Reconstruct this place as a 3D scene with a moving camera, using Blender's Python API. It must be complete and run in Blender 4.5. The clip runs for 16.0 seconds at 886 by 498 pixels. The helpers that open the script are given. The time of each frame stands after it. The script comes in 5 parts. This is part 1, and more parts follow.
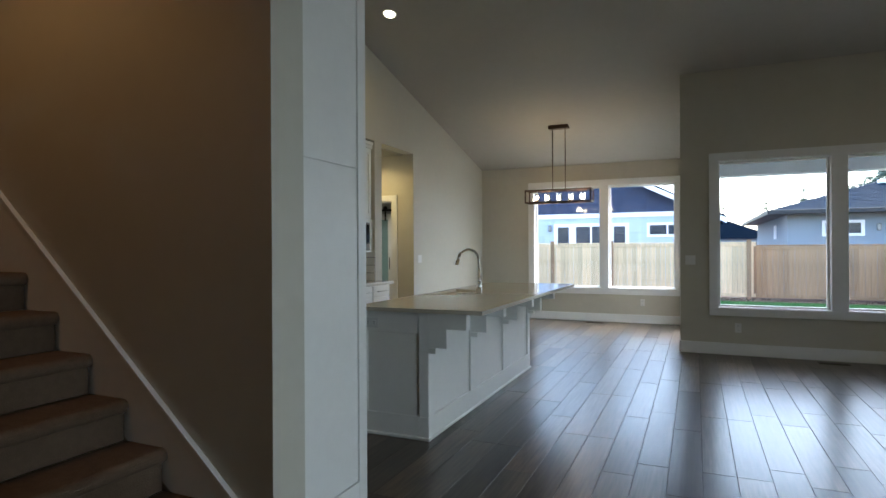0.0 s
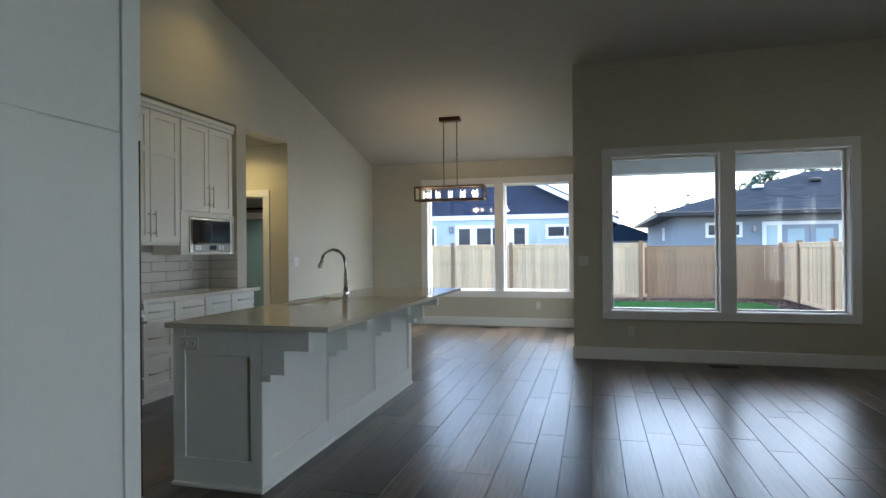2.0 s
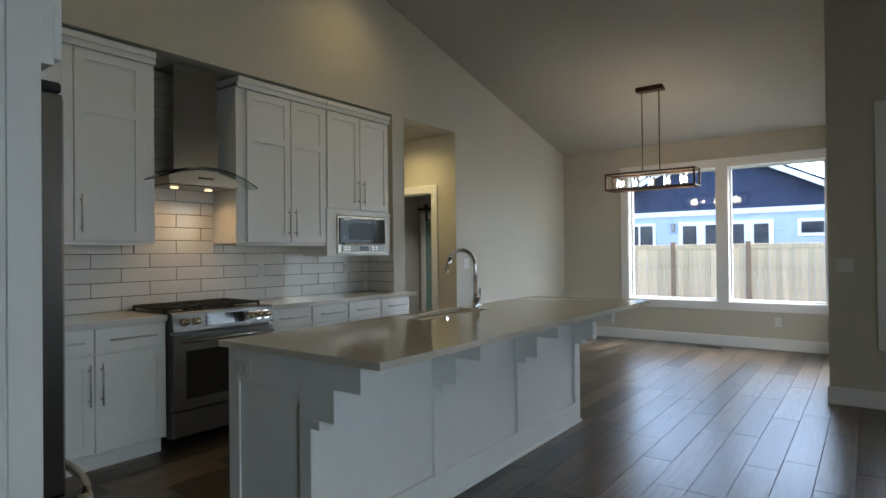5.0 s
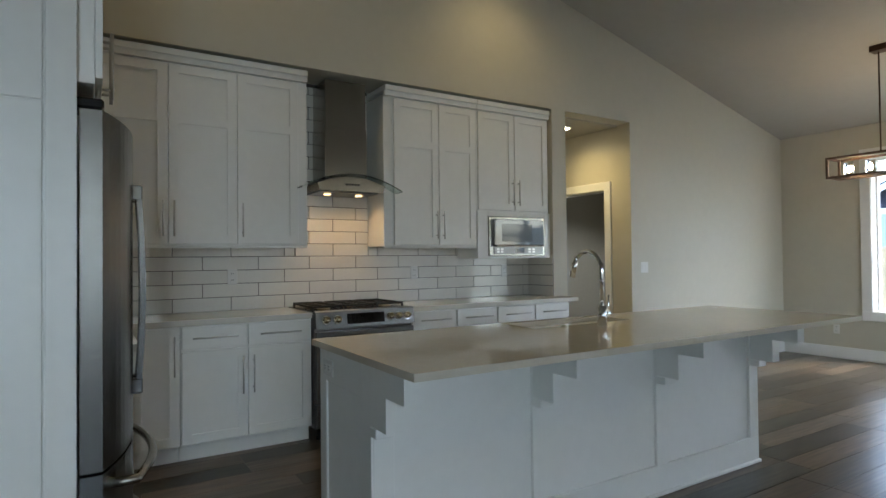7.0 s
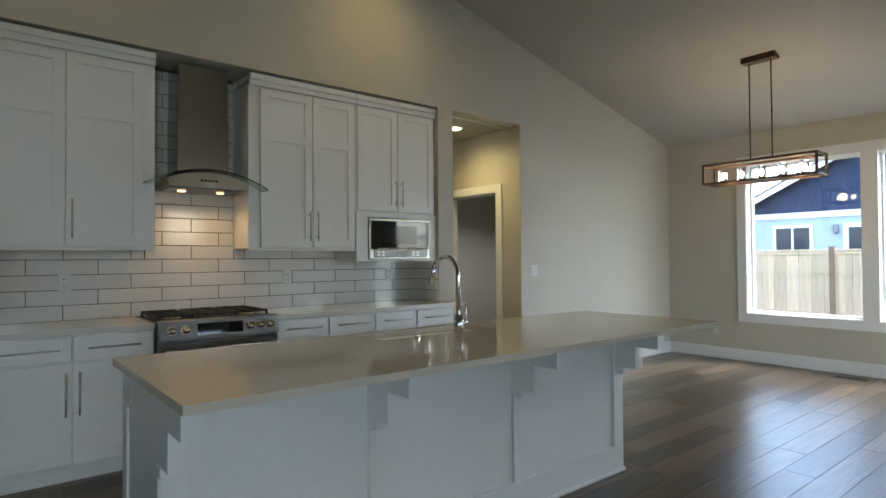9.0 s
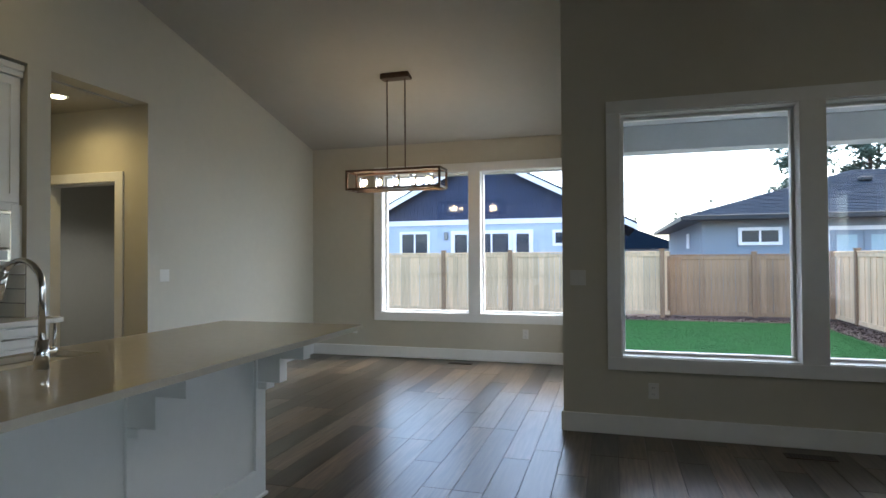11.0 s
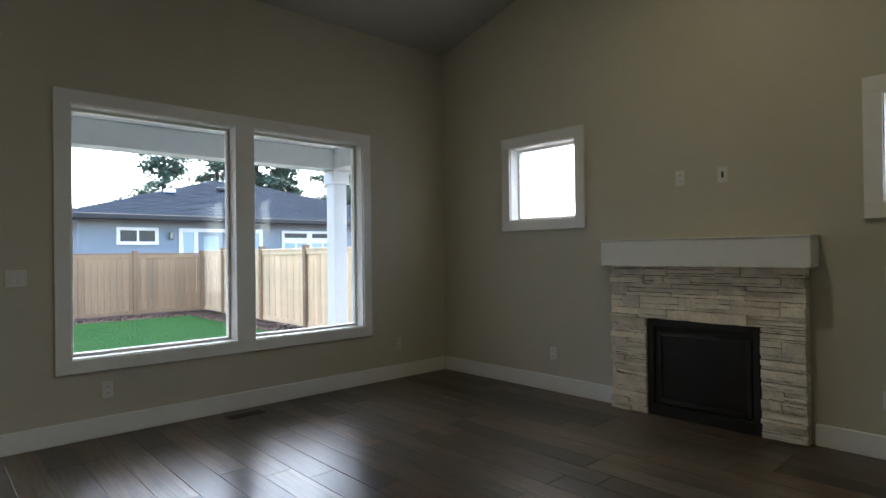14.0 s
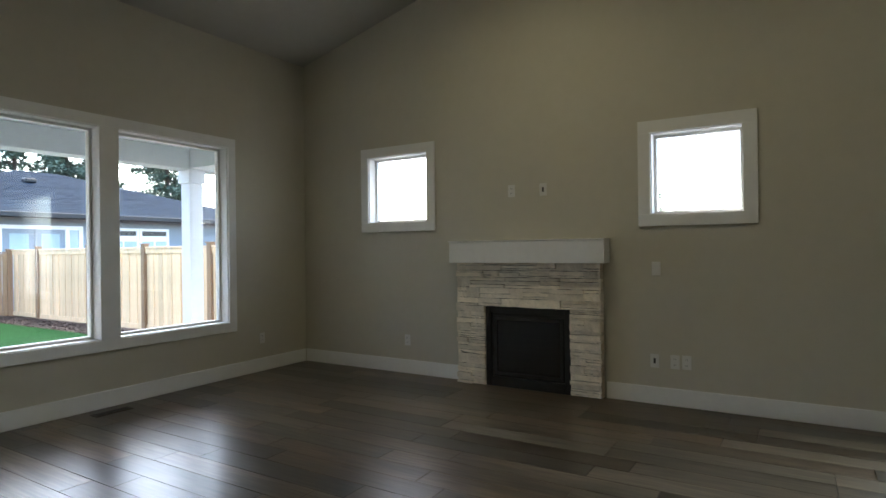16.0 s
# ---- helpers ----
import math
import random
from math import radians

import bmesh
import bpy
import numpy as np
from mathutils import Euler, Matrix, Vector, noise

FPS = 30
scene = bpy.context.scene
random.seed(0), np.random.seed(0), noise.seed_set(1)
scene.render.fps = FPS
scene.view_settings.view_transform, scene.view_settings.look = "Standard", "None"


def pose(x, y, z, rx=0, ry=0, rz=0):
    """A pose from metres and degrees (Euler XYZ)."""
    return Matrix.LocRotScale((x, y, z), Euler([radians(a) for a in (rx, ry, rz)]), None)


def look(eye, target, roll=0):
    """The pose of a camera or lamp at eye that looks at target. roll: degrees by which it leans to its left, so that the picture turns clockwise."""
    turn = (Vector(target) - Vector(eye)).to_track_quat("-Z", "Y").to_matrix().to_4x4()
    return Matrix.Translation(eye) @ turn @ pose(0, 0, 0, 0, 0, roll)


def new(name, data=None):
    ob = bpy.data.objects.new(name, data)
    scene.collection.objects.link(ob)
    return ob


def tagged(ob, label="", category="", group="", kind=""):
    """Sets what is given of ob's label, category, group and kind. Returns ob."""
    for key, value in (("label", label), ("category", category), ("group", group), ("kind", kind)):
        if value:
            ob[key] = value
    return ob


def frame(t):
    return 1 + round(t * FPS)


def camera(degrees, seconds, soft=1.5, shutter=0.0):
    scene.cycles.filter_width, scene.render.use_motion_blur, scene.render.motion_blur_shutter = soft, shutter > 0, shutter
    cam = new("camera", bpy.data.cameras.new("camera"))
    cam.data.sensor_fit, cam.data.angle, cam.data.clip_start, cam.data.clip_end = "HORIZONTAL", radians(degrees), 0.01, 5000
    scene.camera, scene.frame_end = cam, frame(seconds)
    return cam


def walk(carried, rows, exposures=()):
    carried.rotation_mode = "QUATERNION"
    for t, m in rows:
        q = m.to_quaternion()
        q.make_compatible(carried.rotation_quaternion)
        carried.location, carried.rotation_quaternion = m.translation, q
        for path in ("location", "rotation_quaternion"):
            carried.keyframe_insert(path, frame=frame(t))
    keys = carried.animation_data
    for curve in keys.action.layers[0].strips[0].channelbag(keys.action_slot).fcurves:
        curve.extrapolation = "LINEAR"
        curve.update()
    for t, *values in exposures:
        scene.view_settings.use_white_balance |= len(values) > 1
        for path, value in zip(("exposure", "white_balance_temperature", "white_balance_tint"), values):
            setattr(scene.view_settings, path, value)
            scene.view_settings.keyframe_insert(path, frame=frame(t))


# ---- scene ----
cam = camera(75.3, 16.0)
PATH = [
    (0, (0.243, 1.804, 1.332), (-0.564, 3.634, 1.329), -0.3),
    (0.5, (0.238, 2.049, 1.327), (-0.451, 3.927, 1.327), -0.3),
    (1, (0.232, 2.237, 1.317), (-0.372, 4.143, 1.318), -0.4),
    (1.5, (0.245, 2.431, 1.302), (-0.311, 4.353, 1.307), -0.5),
    (2, (0.291, 2.631, 1.309), (-0.216, 4.566, 1.313), -0.5),
    (2.5, (0.357, 2.831, 1.308), (-0.132, 4.77, 1.314), -0.5),
    (3, (0.382, 3.055, 1.307), (-0.108, 4.994, 1.315), -0.5),
    (3.5, (0.376, 3.256, 1.297), (-0.168, 5.18, 1.306), -0.6),
    (4, (0.371, 3.46, 1.295), (-0.349, 5.326, 1.307), -0.7),
    (4.5, (0.369, 3.639, 1.298), (-0.553, 5.414, 1.31), -0.7),
    (5, (0.354, 3.864, 1.302), (-0.841, 5.467, 1.316), -0.6),
    (5.2, (0.349, 3.906, 1.286), (-0.934, 5.439, 1.307), -0.6),
    (7.3, (0.64, 4.535, 1.286), (-1.082, 5.551, 1.319), -0.6),
    (7.5, (0.659, 4.571, 1.285), (-1.069, 5.578, 1.318), -0.6),
    (8, (0.657, 4.695, 1.296), (-1.068, 5.706, 1.33), -0.5),
    (8.2, (0.654, 4.746, 1.303), (-1.062, 5.774, 1.338), -0.5),
    (10.3, (0.512, 5.144, 1.311), (-0.435, 6.906, 1.34), -0.3),
    (10.5, (0.504, 5.172, 1.32), (-0.343, 6.984, 1.348), -0.4),
    (11, (0.423, 5.199, 1.319), (-0.14, 7.118, 1.351), -0.3),
    (11.5, (0.317, 5.231, 1.304), (0.14, 7.223, 1.343), -0.4),
    (12, (0.267, 5.21, 1.304), (0.462, 7.201, 1.335), -0.5),
    (12.5, (0.182, 5.133, 1.302), (0.701, 7.064, 1.328), -0.6),
    (13, (0.081, 5.065, 1.312), (0.899, 6.89, 1.325), -0.7),
    (13.5, (-0.043, 4.974, 1.338), (1.036, 6.658, 1.34), -0.6),
    (14, (-0.316, 4.944, 1.306), (1.037, 6.417, 1.318), -0.7),
    (14.5, (-0.512, 4.882, 1.317), (0.991, 6.202, 1.324), -0.7),
    (15, (-0.665, 4.772, 1.312), (0.902, 6.016, 1.313), -0.8),
    (15.5, (-0.802, 4.721, 1.315), (0.82, 5.892, 1.318), -0.7),
    (16, (-0.947, 4.678, 1.313), (0.758, 5.724, 1.314), -0.7),
]
walk(cam, [(t, look(eye, target, roll)) for t, eye, target, roll in PATH], [(0, 3.35, 6000, 5), (2.5, 3.15, 6000, 5), (5, 3.15, 5950, 6), (8, 3.55, 5950, 5), (10.3, 3.05, 6000, 6), (11.5, 2.95, 6000, 6), (12.5, 3.1, 6150, 6), (13.5, 3.25, 6350, 6), (14.4, 3.5, 6350, 5), (15, 3.4, 6350, 5), (16, 3.66, 6350, 4)])

# ---- world, sun, lamps ----
import bpy, bmesh, math, random
from mathutils import Vector, Matrix

rng = random.Random(7)
world = bpy.data.worlds.new("overcast_sky")
scene.world = world
world.use_nodes = True
wn, wl = world.node_tree.nodes, world.node_tree.links
sky = wn.new("ShaderNodeTexSky")
sky.sky_type = "NISHITA"
sky.sun_disc = False
sky.sun_elevation = math.radians(58)
sky.sun_rotation = math.radians(35)
sky.dust_density = 3.0
sky.air_density = 1.0
wl.new(sky.outputs[0], wn["Background"].inputs[0])
wn["Background"].inputs[1].default_value = 0.15

sun = new("sun", bpy.data.lights.new("sun", "SUN"))
sun.data.energy, sun.data.angle, sun.data.color = 0.5, math.radians(40), (1.0, 0.97, 0.94)
sun.matrix_world = look((5.7, 8.2, 16.0), (0, 0, 0))



def spot_lamp(name, x, y, z, power, cone=100, color=(1.0, 0.76, 0.36), blend=0.6):
    lamp = new(name, bpy.data.lights.new(name, "SPOT"))
    lamp.data.energy, lamp.data.color = power, color
    lamp.data.spot_size, lamp.data.spot_blend, lamp.data.shadow_soft_size = math.radians(cone), blend, 0.05
    lamp.matrix_world = pose(x, y, z)
    return lamp


# the ceiling's slope and the main planes of the house
XW, XE, YN, YD, XJ = -3.59, 4.07, 9.70, 12.41, 0.06
XB = -3.97
RIDGE_Y = 5.6
GROUND = -0.2


def ceil_z(y):
    return 2.84 + 0.25 * (YD - y) if y > RIDGE_Y else 2.84 + 0.25 * (YD - RIDGE_Y) - 0.25 * (RIDGE_Y - y)


def window_light(name, x, y, z, w, h, towards, power):
    """Sky light entering by a window that stays behind the walk, falling inwards and down."""
    lamp = new(name, bpy.data.lights.new(name, "AREA"))
    lamp.data.shape, lamp.data.size, lamp.data.size_y = "RECTANGLE", w, h
    lamp.data.energy, lamp.data.color = power, (0.78, 0.92, 1.0)
    lamp.data.spread = math.radians(120)
    lamp.matrix_world = look((x, y, z), (x + towards[0], y + towards[1], z - 0.5))


window_light("east_window_light", XE + 0.24, 3.38, 1.5, 0.95, 1.75, (-1, 0.25), 2.6)
window_light("door_light", XJ + 0.26, 11.12, 1.1, 1.4, 1.85, (-1, -0.2), 1.2)
spot_lamp("can_and_fill_lamp", -2.98, 7.62, ceil_z(7.62) - 0.03, 2.6, 140, (1.0, 0.70, 0.26), 1.0)
spot_lamp("can_and_fill_lamp", -2.95, 5.3, ceil_z(5.3) - 0.03, 2.0, 140, (1.0, 0.70, 0.26), 1.0)
# two added fill spots without fixtures, to brighten the living room's upper walls
spot_lamp("can_and_fill_lamp", 2.5, 6.6, ceil_z(6.6) - 0.03, 4.4, 165, (1.0, 0.86, 0.56), 1.0)
spot_lamp("can_and_fill_lamp", 2.5, 4.0, ceil_z(4.0) - 0.03, 1.6, 165, (1.0, 0.86, 0.56), 1.0)
spot_lamp("hall_lamp", -4.1, 8.95, 2.70, 4.6, 160, (1.0, 0.72, 0.30), 1.0)
# added fill to brighten the room seen through the hall doorway
spot_lamp("back_room_fill", -4.9, 11.2, 2.68, 9.0, 130, (1.0, 0.9, 0.75))
# added orange fill that warms the stair wall; no fixture belongs to it
spot_lamp("stair_fill", -2.4, 2.6, 3.5, 2.4, 120, (1.0, 0.5, 0.18))
spot_lamp("hood_lamp", -3.75, 6.07, 1.795, 0.5, 150, (1.0, 0.60, 0.26), 1.0)
spot_lamp("hood_lamp", -3.75, 6.34, 1.795, 0.5, 150, (1.0, 0.60, 0.26), 1.0)
for bx in (-2.06, -1.40):
    glow = new("chandelier_glow", bpy.data.lights.new("chandelier_glow", "POINT"))
    glow.data.energy, glow.data.color, glow.data.shadow_soft_size = 0.8, (1.0, 0.66, 0.34), 0.06
    glow.matrix_world = pose(bx, 10.815, 2.13)


# ---- materials ----
def mat(name, color, rough=0.5, metal=0.0, vary=0.12, scale=6.0, bump=0.0, bump_scale=60.0, stretch=(1, 1, 1), island=0.0, coat=0.0, spec=0.5):
    """A principled surface: two scales of colour variation, fine relief."""
    m = bpy.data.materials.new(name)
    m.use_nodes = True
    n, l = m.node_tree.nodes, m.node_tree.links
    b = n["Principled BSDF"]
    b.inputs["Roughness"].default_value, b.inputs["Metallic"].default_value = rough, metal
    b.inputs["Coat Weight"].default_value = coat
    b.inputs["Specular IOR Level"].default_value = spec
    tc, mp = n.new("ShaderNodeTexCoord"), n.new("ShaderNodeMapping")
    mp.inputs["Scale"].default_value = stretch
    l.new(tc.outputs["Object"], mp.inputs[0])
    big, fine = n.new("ShaderNodeTexNoise"), n.new("ShaderNodeTexNoise")
    big.inputs["Scale"].default_value, fine.inputs["Scale"].default_value = scale, scale * 9
    big.inputs["Detail"].default_value = fine.inputs["Detail"].default_value = 4
    l.new(mp.outputs[0], big.inputs["Vector"])
    l.new(mp.outputs[0], fine.inputs["Vector"])
    add = n.new("ShaderNodeMath")
    add.operation = "ADD"
    l.new(big.outputs[0], add.inputs[0])
    l.new(fine.outputs[0], add.inputs[1])
    rg = n.new("ShaderNodeMapRange")
    rg.inputs["From Min"].default_value, rg.inputs["From Max"].default_value = 0.6, 1.4
    rg.inputs["To Min"].default_value, rg.inputs["To Max"].default_value = 1 - vary, 1 + vary
    l.new(add.outputs[0], rg.inputs[0])
    factor = rg.outputs[0]
    if island:
        info = n.new("ShaderNodeObjectInfo")
        geo = n.new("ShaderNodeNewGeometry")
        mix = n.new("ShaderNodeMath")
        mix.operation = "ADD"
        l.new(info.outputs["Random"], mix.inputs[0])
        l.new(geo.outputs["Random Per Island"], mix.inputs[1])
        fr = n.new("ShaderNodeMath")
        fr.operation = "FRACT"
        l.new(mix.outputs[0], fr.inputs[0])
        r2 = n.new("ShaderNodeMapRange")
        r2.inputs["To Min"].default_value, r2.inputs["To Max"].default_value = 1 - island, 1 + island
        l.new(fr.outputs[0], r2.inputs[0])
        mul = n.new("ShaderNodeMath")
        mul.operation = "MULTIPLY"
        l.new(factor, mul.inputs[0])
        l.new(r2.outputs[0], mul.inputs[1])
        factor = mul.outputs[0]
    vm = n.new("ShaderNodeVectorMath")
    vm.operation = "SCALE"
    vm.inputs[0].default_value = color
    l.new(factor, vm.inputs["Scale"])
    l.new(vm.outputs[0], b.inputs["Base Color"])
    if bump:
        bn, bp = n.new("ShaderNodeTexNoise"), n.new("ShaderNodeBump")
        bn.inputs["Scale"].default_value = bump_scale
        bn.inputs["Detail"].default_value = 3
        l.new(mp.outputs[0], bn.inputs["Vector"])
        bp.inputs["Strength"].default_value = bump
        bp.inputs["Distance"].default_value = 0.004
        l.new(bn.outputs[0], bp.inputs["Height"])
        l.new(bp.outputs[0], b.inputs["Normal"])
    return m


def glowing(name, color, strength):
    m = bpy.data.materials.new(name)
    m.use_nodes = True
    b = m.node_tree.nodes["Principled BSDF"]
    b.inputs["Emission Color"].default_value = (*color, 1)
    b.inputs["Emission Strength"].default_value = strength
    return m


def glassy(name, color=(1, 1, 1), rough=0.0, ior=1.45):
    m = bpy.data.materials.new(name)
    m.use_nodes = True
    b = m.node_tree.nodes["Principled BSDF"]
    b.inputs["Base Color"].default_value = (*color, 1)
    b.inputs["Roughness"].default_value = rough
    b.inputs["IOR"].default_value = ior
    b.inputs["Transmission Weight"].default_value = 1.0
    return m


def floor_wood():
    """Dark grey-brown planks: each of its own tone and grain, with long streaks along y."""
    m = bpy.data.materials.new("floor_wood")
    m.use_nodes = True
    n, l = m.node_tree.nodes, m.node_tree.links
    b = n["Principled BSDF"]

    def math_node(op, a, c=None):
        k = n.new("ShaderNodeMath")
        k.operation = op
        for i, v in enumerate((a, c)):
            if v is None:
                continue
            if isinstance(v, (int, float)):
                k.inputs[i].default_value = v
            else:
                l.new(v, k.inputs[i])
        return k.outputs[0]

    def spread(v, lo, hi, to_lo, to_hi):
        k = n.new("ShaderNodeMapRange")
        for name, val in (("From Min", lo), ("From Max", hi), ("To Min", to_lo), ("To Max", to_hi)):
            k.inputs[name].default_value = val
        l.new(v, k.inputs[0])
        return k.outputs[0]

    geo, info = n.new("ShaderNodeNewGeometry"), n.new("ShaderNodeObjectInfo")
    own = math_node("FRACT", math_node("ADD", info.outputs["Random"], geo.outputs["Random Per Island"]))
    shift = n.new("ShaderNodeCombineXYZ")
    l.new(math_node("MULTIPLY", own, 37.0), shift.inputs[0])
    l.new(math_node("MULTIPLY", own, 91.0), shift.inputs[1])
    add = n.new("ShaderNodeVectorMath")
    l.new(geo.outputs["Position"], add.inputs[0])
    l.new(shift.outputs[0], add.inputs[1])

    def grain(scale, stretch, detail=4.0):
        mp, t = n.new("ShaderNodeMapping"), n.new("ShaderNodeTexNoise")
        mp.inputs["Scale"].default_value = stretch
        t.inputs["Scale"].default_value, t.inputs["Detail"].default_value = scale, detail
        l.new(add.outputs[0], mp.inputs[0])
        l.new(mp.outputs[0], t.inputs["Vector"])
        return t.outputs[0]

    fine = grain(6.0, (9, 0.5, 1))
    wide = grain(2.2, (3.2, 0.55, 1))
    tone = spread(own, 0.0, 1.0, 0.42, 1.58)
    tone = math_node("MULTIPLY", tone, spread(fine, 0.3, 0.7, 0.62, 1.38))
    tone = math_node("MULTIPLY", tone, spread(wide, 0.3, 0.7, 0.68, 1.32))
    ramp = n.new("ShaderNodeMix")
    ramp.data_type = "RGBA"
    ramp.inputs[6].default_value, ramp.inputs[7].default_value = (0.084, 0.058, 0.037, 1), (0.079, 0.067, 0.051, 1)
    l.new(math_node("FRACT", math_node("MULTIPLY", own, 7.31)), ramp.inputs[0])
    vm = n.new("ShaderNodeVectorMath")
    vm.operation = "SCALE"
    l.new(ramp.outputs[2], vm.inputs[0])
    l.new(tone, vm.inputs["Scale"])
    l.new(vm.outputs[0], b.inputs["Base Color"])
    b.inputs["Specular IOR Level"].default_value = 0.4
    l.new(spread(wide, 0.3, 0.7, 0.275, 0.315), b.inputs["Roughness"])
    bp = n.new("ShaderNodeBump")
    bp.inputs["Strength"].default_value, bp.inputs["Distance"].default_value = 0.03, 0.002
    l.new(fine, bp.inputs["Height"])
    l.new(bp.outputs[0], b.inputs["Normal"])
    return m


PAINT = mat("wall_paint", (0.54, 0.51, 0.425), 0.62, 0, 0.03, 1.3, 0.12, 160)
# darker than the walls: the dimness overhead is put into the ceiling's colour
CEIL = mat("dimmed_ceiling_paint", (0.43, 0.415, 0.375), 0.8, 0, 0.03, 1.1, 0.15, 140)
WHITE = mat("white_trim_paint", (0.80, 0.80, 0.785), 0.38, 0, 0.03, 2.0, 0.04, 40)
CABINET = mat("white_cabinet_lacquer", (0.82, 0.81, 0.77), 0.36, 0, 0.025, 2.0, 0.03, 50)
QUARTZ = mat("beige_quartz", (0.62, 0.565, 0.47), 0.09, 0, 0.05, 30, 0, 60, (1, 1, 1), 0, 0.0)
WCOUNTER = mat("pale_quartz", (0.68, 0.65, 0.59), 0.10, 0, 0.05, 30)
TILE = mat("glazed_white_tile", (0.74, 0.715, 0.66), 0.07, 0, 0.04, 8, 0.04, 14, (1, 1, 1), 0.04)
GROUT = mat("dark_grout", (0.085, 0.075, 0.068), 0.9, 0, 0.15, 20)
STEEL = mat("brushed_steel", (0.43, 0.405, 0.36), 0.22, 1.0, 0.08, 3, 0.10, 30, (1, 1, 40))
STEEL_DARK = mat("dark_steel", (0.20, 0.20, 0.205), 0.28, 1.0, 0.08, 4)
FRIDGE = mat("fridge_steel", (0.165, 0.158, 0.15), 0.24, 1.0, 0.08, 3, 0.10, 30, (1, 1, 40))
RANGE_STEEL = mat("range_steel", (0.19, 0.187, 0.185), 0.33, 1.0, 0.08, 3, 0.10, 30, (1, 40, 1))
KNOB = mat("warm_steel", (0.50, 0.42, 0.28), 0.25, 1.0, 0.06, 10)
NICKEL = mat("satin_nickel", (0.56, 0.54, 0.51), 0.28, 1.0, 0.05, 10)
CHROME = mat("chrome", (0.80, 0.80, 0.80), 0.06, 1.0, 0.02, 10)
BLACK = mat("black_enamel", (0.018, 0.018, 0.02), 0.22, 0, 0.2, 10)
IRON = mat("cast_iron", (0.022, 0.022, 0.022), 0.55, 0.2, 0.2, 30, 0.2, 120)
BLACK_GLASS = mat("black_glass", (0.008, 0.008, 0.01), 0.04, 0, 0.1, 5)
FIREBOX = mat("matte_black_steel", (0.012, 0.012, 0.013), 0.5, 0.3, 0.2, 12)
LEDGE = mat("cream_ledge_stone", (0.80, 0.72, 0.60), 0.85, 0, 0.24, 9, 0.9, 40, (1, 1, 1.3), 0.14)
CARPET = mat("brown_carpet", (0.125, 0.078, 0.045), 0.97, 0, 0.28, 30, 0.9, 260)
FLOOR = floor_wood()
FLOORGAP = mat("floor_joint", (0.018, 0.014, 0.012), 0.8, 0, 0.1, 20)
BRONZE = mat("weathered_bronze_wood", (0.085, 0.048, 0.030), 0.5, 0.25, 0.35, 6, 0.2, 40, (1, 8, 8))
GLASS = glassy("window_glass")
CLEAR = glassy("clear_shade_glass", (1, 1, 1), 0.0, 1.3)
HOODGLASS = glassy("hood_glass", (0.75, 0.85, 0.82))
FROST = mat("frosted_teal_glass", (0.24, 0.36, 0.36), 0.35, 0, 0.05, 3)
BULB = glowing("bulb_filament", (1.0, 0.72, 0.42), 5)
CANGLOW = glowing("can_lens", (1.0, 0.82, 0.55), 2.5)
LEDGLOW = glowing("hood_lens", (1.0, 0.62, 0.27), 0.3)
PLASTIC = mat("white_plastic", (0.70, 0.69, 0.66), 0.4, 0, 0.02, 10)
SLOT = mat("dark_slot", (0.03, 0.03, 0.03), 0.7)
CEDAR = mat("fresh_cedar", (0.66, 0.46, 0.275), 0.85, 0, 0.26, 1.5, 0.5, 14, (11, 11, 1.1), 0.15)
CEDAR_DARK = mat("weathered_cedar", (0.34, 0.21, 0.115), 0.88, 0, 0.34, 1.5, 0.5, 14, (11, 11, 1.1), 0.13)
CEDAR_POST = mat("cedar_post", (0.27, 0.16, 0.088), 0.85, 0, 0.2, 2, 0.3, 14, (9, 9, 0.8), 0.1)
LAWN = mat("turf_soil", (0.005, 0.034, 0.007), 0.95, 0, 0.3, 3, 0.6, 60, (1, 1, 1), 0, 0, 0.05)
GRASS = mat("grass_blade", (0.006, 0.038, 0.008), 0.9, 0, 0.2, 3, 0, 60, (1, 1, 1), 0.2, 0.0, 0.05)
MULCH = mat("dark_bark_mulch", (0.050, 0.030, 0.022), 0.95, 0, 0.5, 9, 1.0, 45)
CONCRETE = mat("porch_concrete", (0.40, 0.39, 0.37), 0.85, 0, 0.12, 4, 0.3, 60)
BLUE_SIDING = mat("pale_blue_siding", (0.40, 0.475, 0.57), 0.7, 0, 0.06, 3, 0.1, 40)
NAVY = mat("navy_shingle", (0.030, 0.042, 0.085), 0.8, 0, 0.2, 5, 0.2, 40, (1, 1, 1), 0.12)
GREY_SIDING = mat("blue_grey_siding", (0.22, 0.26, 0.30), 0.7, 0, 0.06, 3, 0.1, 40)
ASPHALT = mat("dark_roof_shingle", (0.009, 0.017, 0.029), 0.95, 0, 0.3, 5, 0.6, 30, (1, 1, 1), 0.25, 0.0, 0.05)
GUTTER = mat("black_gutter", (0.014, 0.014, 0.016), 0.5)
EXT_WHITE = mat("exterior_white", (0.78, 0.79, 0.80), 0.5, 0, 0.04, 3)
PORCH_PAINT = mat("porch_post_paint", (0.52, 0.55, 0.60), 0.5, 0, 0.05, 3, 0.05, 30)
WINDARK = mat("dark_window_pane", (0.025, 0.035, 0.05), 0.06)
WINBLIND = mat("pane_with_blind", (0.35, 0.46, 0.50), 0.12, 0, 0.06, 2)
SOFFIT = mat("porch_soffit", (0.40, 0.45, 0.49), 0.7, 0, 0.04, 3)
BARK = mat("bark", (0.07, 0.05, 0.038), 0.95, 0, 0.3, 8, 0.8, 30)
